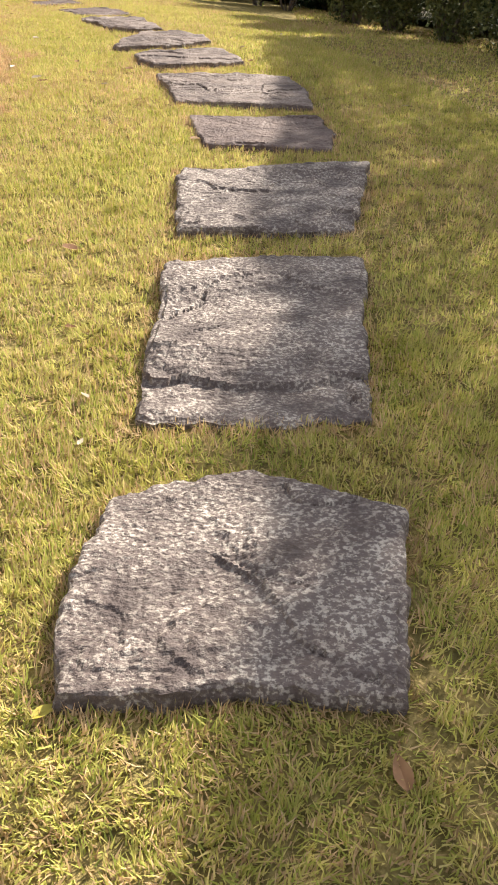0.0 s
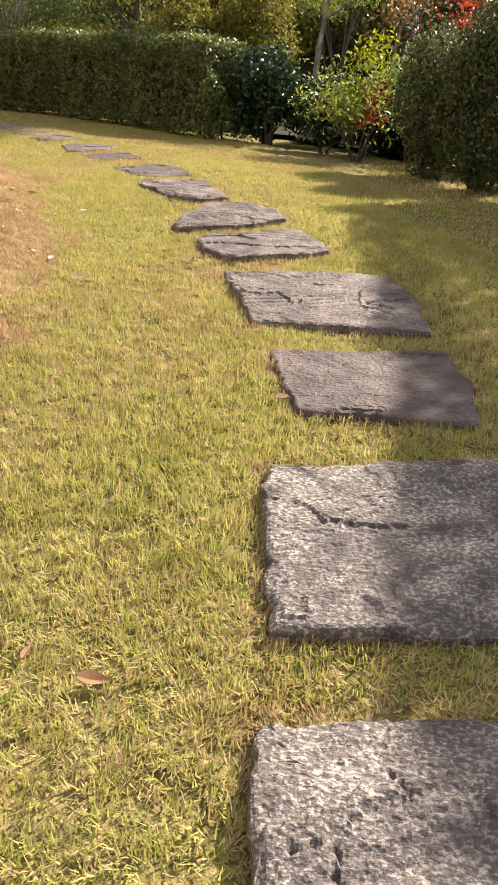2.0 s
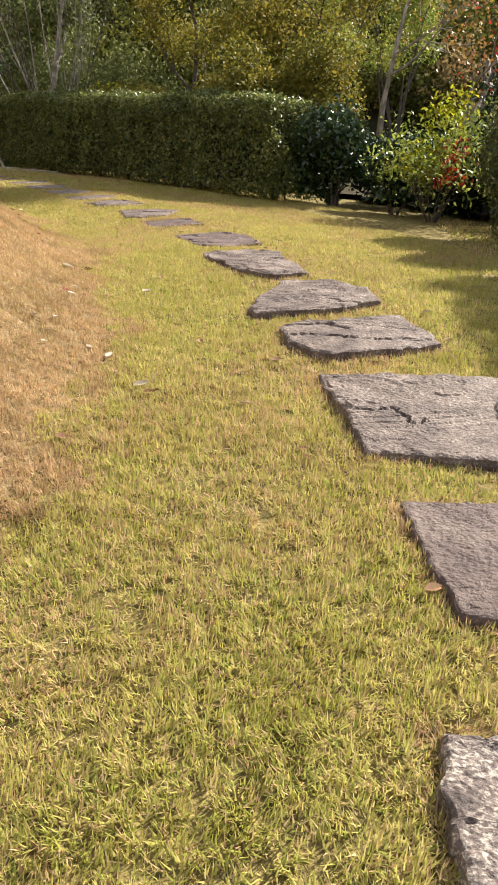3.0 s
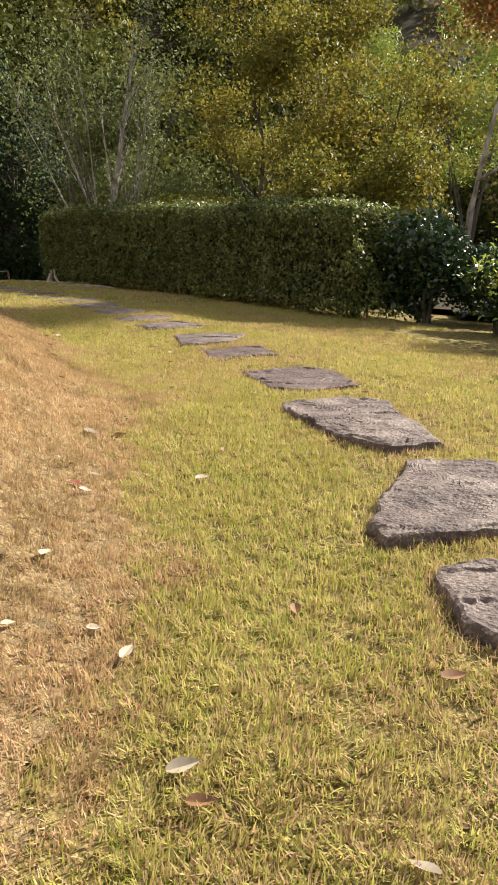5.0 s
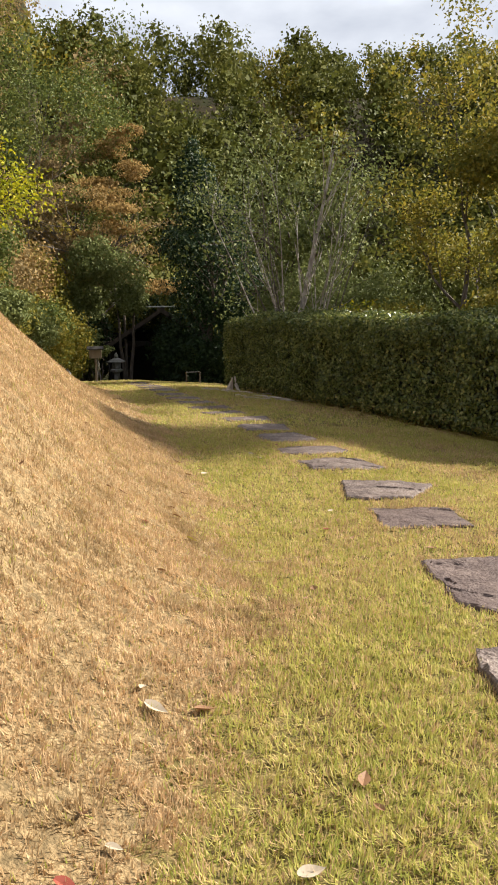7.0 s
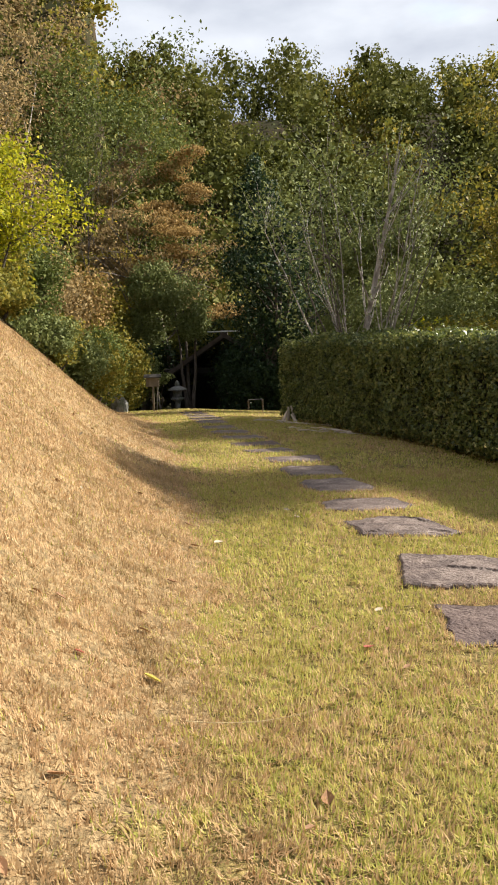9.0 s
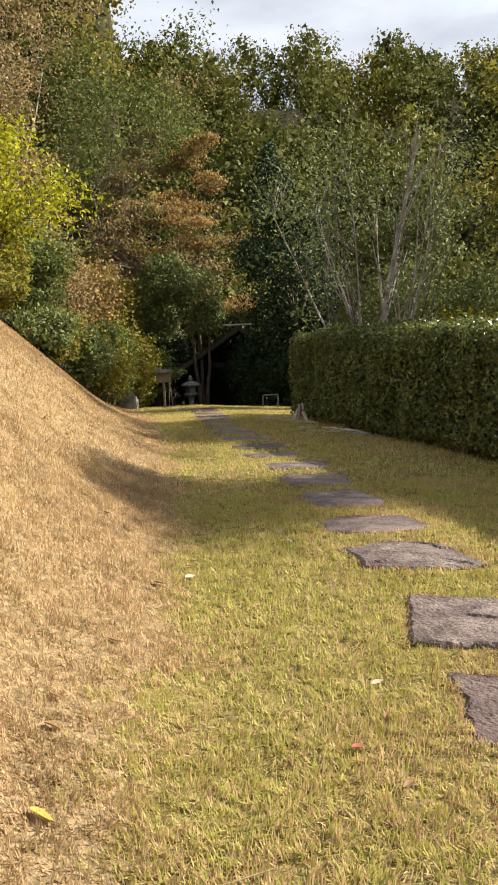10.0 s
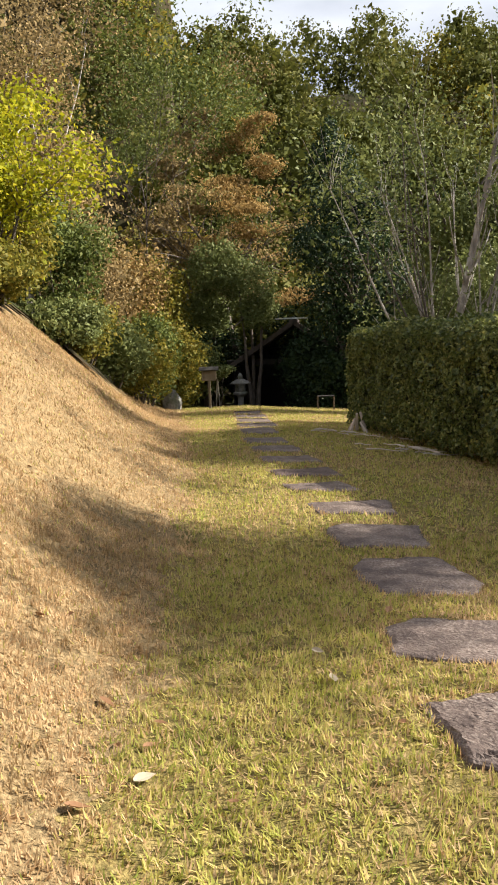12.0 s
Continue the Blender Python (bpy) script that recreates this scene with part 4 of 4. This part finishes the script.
woods("brown_woods", "brown autumn trees in the hillside woods", groups["b"], M_BROWN, 0.2, 1100)


# ---- shelter at the end of the path ----
def shelter(at, turn):
    root = thing("shelter", (at[0], at[1], h(*at) - 0.1), "dark open timber shelter with low gabled roof under trees", "shelter")
    root.rotation_euler = (0, 0, radians(turn))
    for sx in (-2.1, 2.1):
        for sy in (-1.8, 0.0, 1.8):
            boxed("post", (sx, sy, 1.2, 0.15, 0.15, 2.4), M_TIMBER, root)
        boxed("beam", (sx, 0, 2.34, 0.15, 4.6, 0.18), M_TIMBER, root)
    for sy in (-1.8, 1.8):
        boxed("tie_beam", (0, sy, 2.36, 5.0, 0.14, 0.2), M_TIMBER, root)
        boxed("king_post", (0, sy, 2.9, 0.12, 0.12, 1.0), M_TIMBER, root)
    for side in (-1, 1):
        slope = pose(side * 1.42, 0, 2.86, 0, side * 33, 0)
        bm = bmesh.new()
        box(bm, 0, 0, 0, 3.4, 5.2, 0.08, slope)
        part("roof", bm, M_THATCHROOF, root)
        for k in range(9):
            bm = bmesh.new()
            box(bm, 0, -2.4 + 0.6 * k, -0.09, 3.3, 0.06, 0.10, slope)
            part("rafter", bm, M_TIMBER, root)
        bm = bmesh.new()
        box(bm, 0, -2.63, -0.02, 3.4, 0.05, 0.16, slope)
        part("bargeboard", bm, M_THATCHROOF, root)
    boxed("ridge", (0, 0, 3.82, 0.3, 5.3, 0.10), M_THATCHROOF, root)
    boxed("ridge_cap", (0, -2.66, 3.9, 1.3, 0.06, 0.05), M_METAL, root, "pale metal bar across the ridge end")
    boxed("back_wall", (0, 1.95, 1.3, 4.6, 0.06, 2.9), M_TIMBER, root)
    for sx in (-2.25, 2.25):
        boxed("side_wall", (sx, 0, 1.1, 0.06, 4.0, 2.2), M_TIMBER, root)
    boxed("panel", (0.6, -0.6, 1.55, 1.2, 0.05, 0.55), M_PANEL, root, "weathered light wooden panel")


shelter((-20.6, 36.6), 33)
for at, r in (((-24.6, 36.0), (1.6, 1.6, 2.4)), ((-19.6, 40.2), (2.2, 1.6, 2.6)), ((-22.8, 39.2), (2.2, 1.6, 2.8))):
    shrub("dark_shrub", "dense dark evergreen shrub around the shelter", at, r, M_DARKLEAF, 6000, 0.15, lift=0.1, shell=0.4)


def sign(at, turn):
    root = thing("notice_board", (at[0], at[1], h(*at) - 0.02), "weathered wooden notice board on a post with a small roof", "sign")
    root.rotation_euler = (0, 0, radians(turn))
    boxed("post", (0, 0, 0.5, 0.07, 0.07, 1.1), M_SIGN, root)
    boxed("board", (0, -0.05, 1.0, 0.42, 0.035, 0.30), M_SIGN, root)
    for side in (-1, 1):
        bm = bmesh.new()
        box(bm, 0, 0, 0, 0.56, 0.20, 0.025, pose(0, side * 0.08 - 0.02, 1.20, -side * 28, 0, 0))
        part("roof_board", bm, M_TIMBER, root)


sign((-18.0, 28.35), 38)


def lantern(at, turn):
    root = thing("stone_lantern", (at[0], at[1], h(*at) - 0.02), "grey granite garden lantern with a cap and finial", "lantern")
    root.rotation_euler = (0, 0, radians(turn))
    for name, prof, sides in (("base", [(0.24, 0), (0.24, 0.07), (0.20, 0.11), (0.14, 0.13)], 6), ("shaft", [(0.12, 0.12), (0.10, 0.3), (0.11, 0.5), (0.14, 0.53)], 12),
                              ("platform", [(0.14, 0.53), (0.26, 0.60), (0.27, 0.66), (0.2, 0.69)], 6), ("fire_box", [(0.17, 0.69), (0.18, 0.72), (0.18, 0.92), (0.16, 0.94)], 6),
                              ("cap", [(0.2, 0.93), (0.36, 0.95), (0.37, 0.985), (0.24, 1.06), (0.10, 1.12)], 6), ("finial", [(0.06, 1.11), (0.085, 1.16), (0.085, 1.22), (0.05, 1.29), (0.01, 1.33)], 12)):
        part(name, lathe(prof, sides), M_LANTERN, root)


lantern((-20.0, 32.3), 20)
shrub("small_bush", "small clipped green bush beside the notice board", (-19.6, 30.5), (0.62, 0.55, 0.3), M_GREYGREEN, 2600, 0.08, 2, 0.95)


def bench(at, turn):
    root = thing("bench", (at[0], at[1], h(*at)), "small weathered wooden bench at the lawn edge", "bench")
    root.rotation_euler = (0, 0, radians(turn))
    boxed("seat", (0, 0, 0.40, 0.5, 0.22, 0.025), M_TIMBER, root)
    for sx in (-0.24, 0.24):
        for sy in (-0.1, 0.1):
            boxed("leg", (sx, sy, 0.2, 0.03, 0.03, 0.4), M_PANEL, root, bevel=0.003)


bench((-15.6, 30.8), 38)


# ---- fallen leaves ----
def leaf_mesh(long, wide, curl):
    bm = bmesh.new()
    rows = []
    for i in range(7):
        t = i / 6
        w = wide * 0.5 * math.sin(math.pi * min(1, 0.06 + 0.94 * t) ** 0.8)
        z = curl * long * (2 * t - 1) ** 2 + 0.004
        rows.append([bm.verts.new(((t - 0.5) * long, s * w, z + abs(s) * w * 0.5)) for s in (-1, 0, 1)])
    for a, b in zip(rows, rows[1:]):
        for j in range(2):
            bm.faces.new((a[j], a[j + 1], b[j + 1], b[j]))
    me = bpy.data.meshes.new("fallen_leaf")
    bm.to_mesh(me)
    bm.free()
    return me


LEAVES = {"pale": (M_PALELEAF, "pale bleached fallen leaf on the grass"), "brown": (M_DEADLEAF, "curled brown dead leaf on the grass"), "red": (M_REDFALLEN, "small red fallen leaf on the grass"), "yellow": (M_YELLOWLEAF, "yellow-green fallen leaf on the grass")}
MESHES = {}
for kind, (mat, _) in LEAVES.items():
    for k in range(3):
        me = leaf_mesh(0.085 * (1 + 0.15 * k), 0.04 + 0.008 * k, 0.02 + 0.03 * k)
        me.materials.append(mat)
        MESHES[kind, k] = me


def fallen(kind, x, y, turn, size=1.0):
    ob = new("fallen_leaf", MESHES[kind, random.randrange(3)])
    dx, dy = (h(x + 0.05, y) - h(x - 0.05, y)) / 0.1, (h(x, y + 0.05) - h(x, y - 0.05)) / 0.1
    ob.matrix_world = Matrix.Translation((x, y, h(x, y) + 0.020)) @ pose(0, 0, 0.004 if kind == "pale" else 0, math.degrees(math.atan(dy)) + (random.uniform(8, 24) if kind == "pale" else random.uniform(-8, 10)), -math.degrees(math.atan(dx)) + random.uniform(-8, 8), turn) @ Matrix.Scale(0.66 * size, 4)
    tagged(ob, LEAVES[kind][1], "leaf", group="fallen leaves on the lawn")


for kind, x, y, turn, size in (("pale", -2.48, 7.36, 95, 1.35), ("pale", -2.02, 6.93, 80, 1.1), ("pale", -2.38, 6.90, 60, 0.9), ("red", -2.68, 8.09, 10, 1.1), ("pale", -2.62, 8.04, 50, 0.9), ("brown", -2.20, 8.92, 100, 1.1), ("pale", -1.71, 6.48, 25, 1.3),
                               ("pale", -1.16, 6.28, 150, 1.0), ("brown", -1.07, 6.98, 20, 1.1), ("brown", -1.64, 6.38, 5, 1.0), ("pale", -3.53, 12.23, 60, 0.9), ("brown", -3.39, 12.0, 95, 0.8), ("red", -3.38, 11.74, 64, 0.9), ("brown", -0.82, 5.74, 140, 1.0),
                               ("brown", -1.87, 5.78, 15, 1.1), ("pale", -2.16, 7.02, 40, 0.8), ("pale", -0.18, 8.06, 150, 1.0), ("brown", -0.38, 4.91, 30, 1.3), ("pale", -2.57, 7.24, 130, 1.1)):
    fallen(kind, x, y, turn, size)
for kind, x, y, turn, size in (("brown", 0.30, 0.87, 100, 1.2), ("yellow", -0.40, 0.98, 40, 1.0), ("pale", -0.50, 1.88, 70, 0.5), ("brown", -0.80, 3.26, 5, 1.2), ("pale", 1.06, 6.11, 150, 1.1), ("brown", -0.85, 5.82, 10, 0.7), ("brown", -0.67, 2.58, 0, 0.7),
                               ("pale", -3.05, 8.97, 110, 1.1), ("pale", -2.95, 8.90, 5, 1.3), ("brown", -2.83, 9.04, 55, 1.2), ("brown", -2.99, 10.50, 120, 1.1), ("brown", -4.34, 11.25, 20, 1.0), ("brown", -3.62, 9.99, 76, 0.9), ("red", -4.13, 10.62, 30, 0.9), ("pale", -2.67, 8.27, 20, 0.9), ("brown", -2.80, 8.31, 140, 1.0),
                               ("pale", -2.20, 8.48, 45, 1.1), ("brown", -1.90, 8.55, 124, 1.0)):
    fallen(kind, x, y, turn, size)
for kind, x, y, turn, size in (("brown", -4.21, 11.11, 35, 1.2), ("yellow", -3.90, 10.78, 20, 1.3), ("brown", -4.59, 11.82, 30, 1.0), ("brown", -5.15, 13.07, 75, 0.9), ("brown", -6.07, 13.33, 60, 0.9), ("pale", -4.91, 13.86, 135, 1.0), ("pale", -5.02, 12.91, 70, 1.2), ("brown", -5.45, 13.14, 6, 1.1),
                               ("pale", -5.10, 14.05, 9, 0.9), ("brown", -5.24, 13.21, 30, 0.9), ("brown", -5.22, 12.98, 150, 0.9), ("brown", -5.03, 12.65, 50, 1.1)):
    fallen(kind, x, y, turn, size)
lr = random.Random(3)
for i in range(110):
    s, v = lr.uniform(2, 30), lr.uniform(-3.0, 4.2)
    k = int(np.searchsorted(np.cumsum(np.hypot(*np.diff(AXIS, axis=0).T)) - 8, s))
    a, b = AXIS[k], AXIS[k + 1]
    d = (b - a) / np.hypot(*(b - a))
    p = a + d * lr.uniform(0, np.hypot(*(b - a))) + np.array((-d[1], d[0])) * v
    if on_stone(p[:1], p[1:], 1.1)[0]:
        continue
    fallen(lr.choices(["brown", "pale", "red", "yellow"], (0.72, 0.16, 0.05, 0.07))[0], float(p[0]), float(p[1]), lr.uniform(0, 360), lr.uniform(0.55, 1.05))


# a long dry stalk lying on the lawn
def stalk(a, b):
    line = []
    for i in range(9):
        t = i / 8
        x, y = a[0] + (b[0] - a[0]) * t + 0.02 * math.sin(3 * t), a[1] + (b[1] - a[1]) * t
        line.append((Vector((x, y, h(x, y) + 0.03)), 0.0022 * (1 - 0.5 * t)))
    return tagged(part("dry_stalk", tubes([line], 5), M_STRAW), "long straw-coloured dry stalk on the lawn", "stalk")


stalk((-3.62, 10.62), (-3.30, 11.06))


# pale broken stump and twigs at the hedge foot
def stump(at):
    root = thing("tree_stump", (at[0], at[1], h(*at) - 0.03), "pale broken stump with split roots by the hedge", "stump")
    for k in range(5):
        a = 1.1 * k
        top = Vector((0.05 * math.cos(a), 0.05 * math.sin(a), random.uniform(0.18, 0.34)))
        foot = Vector((0.16 * math.cos(a), 0.16 * math.sin(a), 0))
        part("root", tubes([[(foot.lerp(top, q / 4), 0.035 * (1 - 0.12 * q)) for q in range(5)]], 6), M_STUMP, root)


M_STUMP = material("pale_dead_wood", [(0.30, 0.24, 0.19), (0.48, 0.41, 0.34), (0.60, 0.53, 0.45)], 9, 6, 0.85, 0.6, 50, stretch=(1, 1, 0.3))
stump((-9.15, 21.45))


def twig(x, y, turn, long):
    d = Vector((math.cos(turn), math.sin(turn), 0))
    line = []
    for q in range(4):
        p = Vector((x, y, 0)) + d * long * (q / 3 - 0.5) + Vector((0, 0, 0.01 * math.sin(2 * q)))
        p.z += h(p.x, p.y) + 0.04
        line.append((p, 0.011 * (1 - 0.2 * q)))
    tagged(part("twig", tubes([line], 5), M_STUMP), "pale dry fallen twig by the hedge", "twig", group="fallen twigs by the hedge")


tr = random.Random(11)
for cx, cy, n in ((-9.0, 20.9, 14), (-7.6, 19.9, 16)):
    for _ in range(n):
        twig(cx + tr.gauss(0, 0.28), cy + tr.gauss(0, 0.16), tr.uniform(0, 3.1), tr.uniform(0.15, 0.5))


def bank_rock(at):
    bm = bmesh.new()
    bmesh.ops.create_icosphere(bm, subdivisions=3, radius=1)
    for v in bm.verts:
        k = 1 + 0.22 * noise.noise(v.co * 1.3) + 0.08 * noise.noise(v.co * 4)
        v.co = Vector((v.co.x * 0.30 * k, v.co.y * 0.26 * k, v.co.z * 0.42 * k))
    ob = part("standing_rock", bm, M_LANTERN)
    ob.location = (at[0], at[1], h(*at) + 0.18)
    tagged(ob, "rough grey standing rock at the foot of the bank", "rock")


bank_rock((-18.9, 27.7))
for k, (dx, dy) in enumerate(((0.0, 0.0), (0.12, 0.06))):
    line = [(Vector((-19.6 + dx, 30.5 + dy, h(-19.6, 30.5) - 0.05 + 0.27 * q)) + Vector((0.02 * q * (1 - 2 * k), 0, 0)), 0.022) for q in range(5)]
    part("stem", tubes([line], 6), M_PALE_BARK, bpy.data.objects["small_bush"]).matrix_parent_inverse = Matrix.Translation(-bpy.data.objects["small_bush"].location)
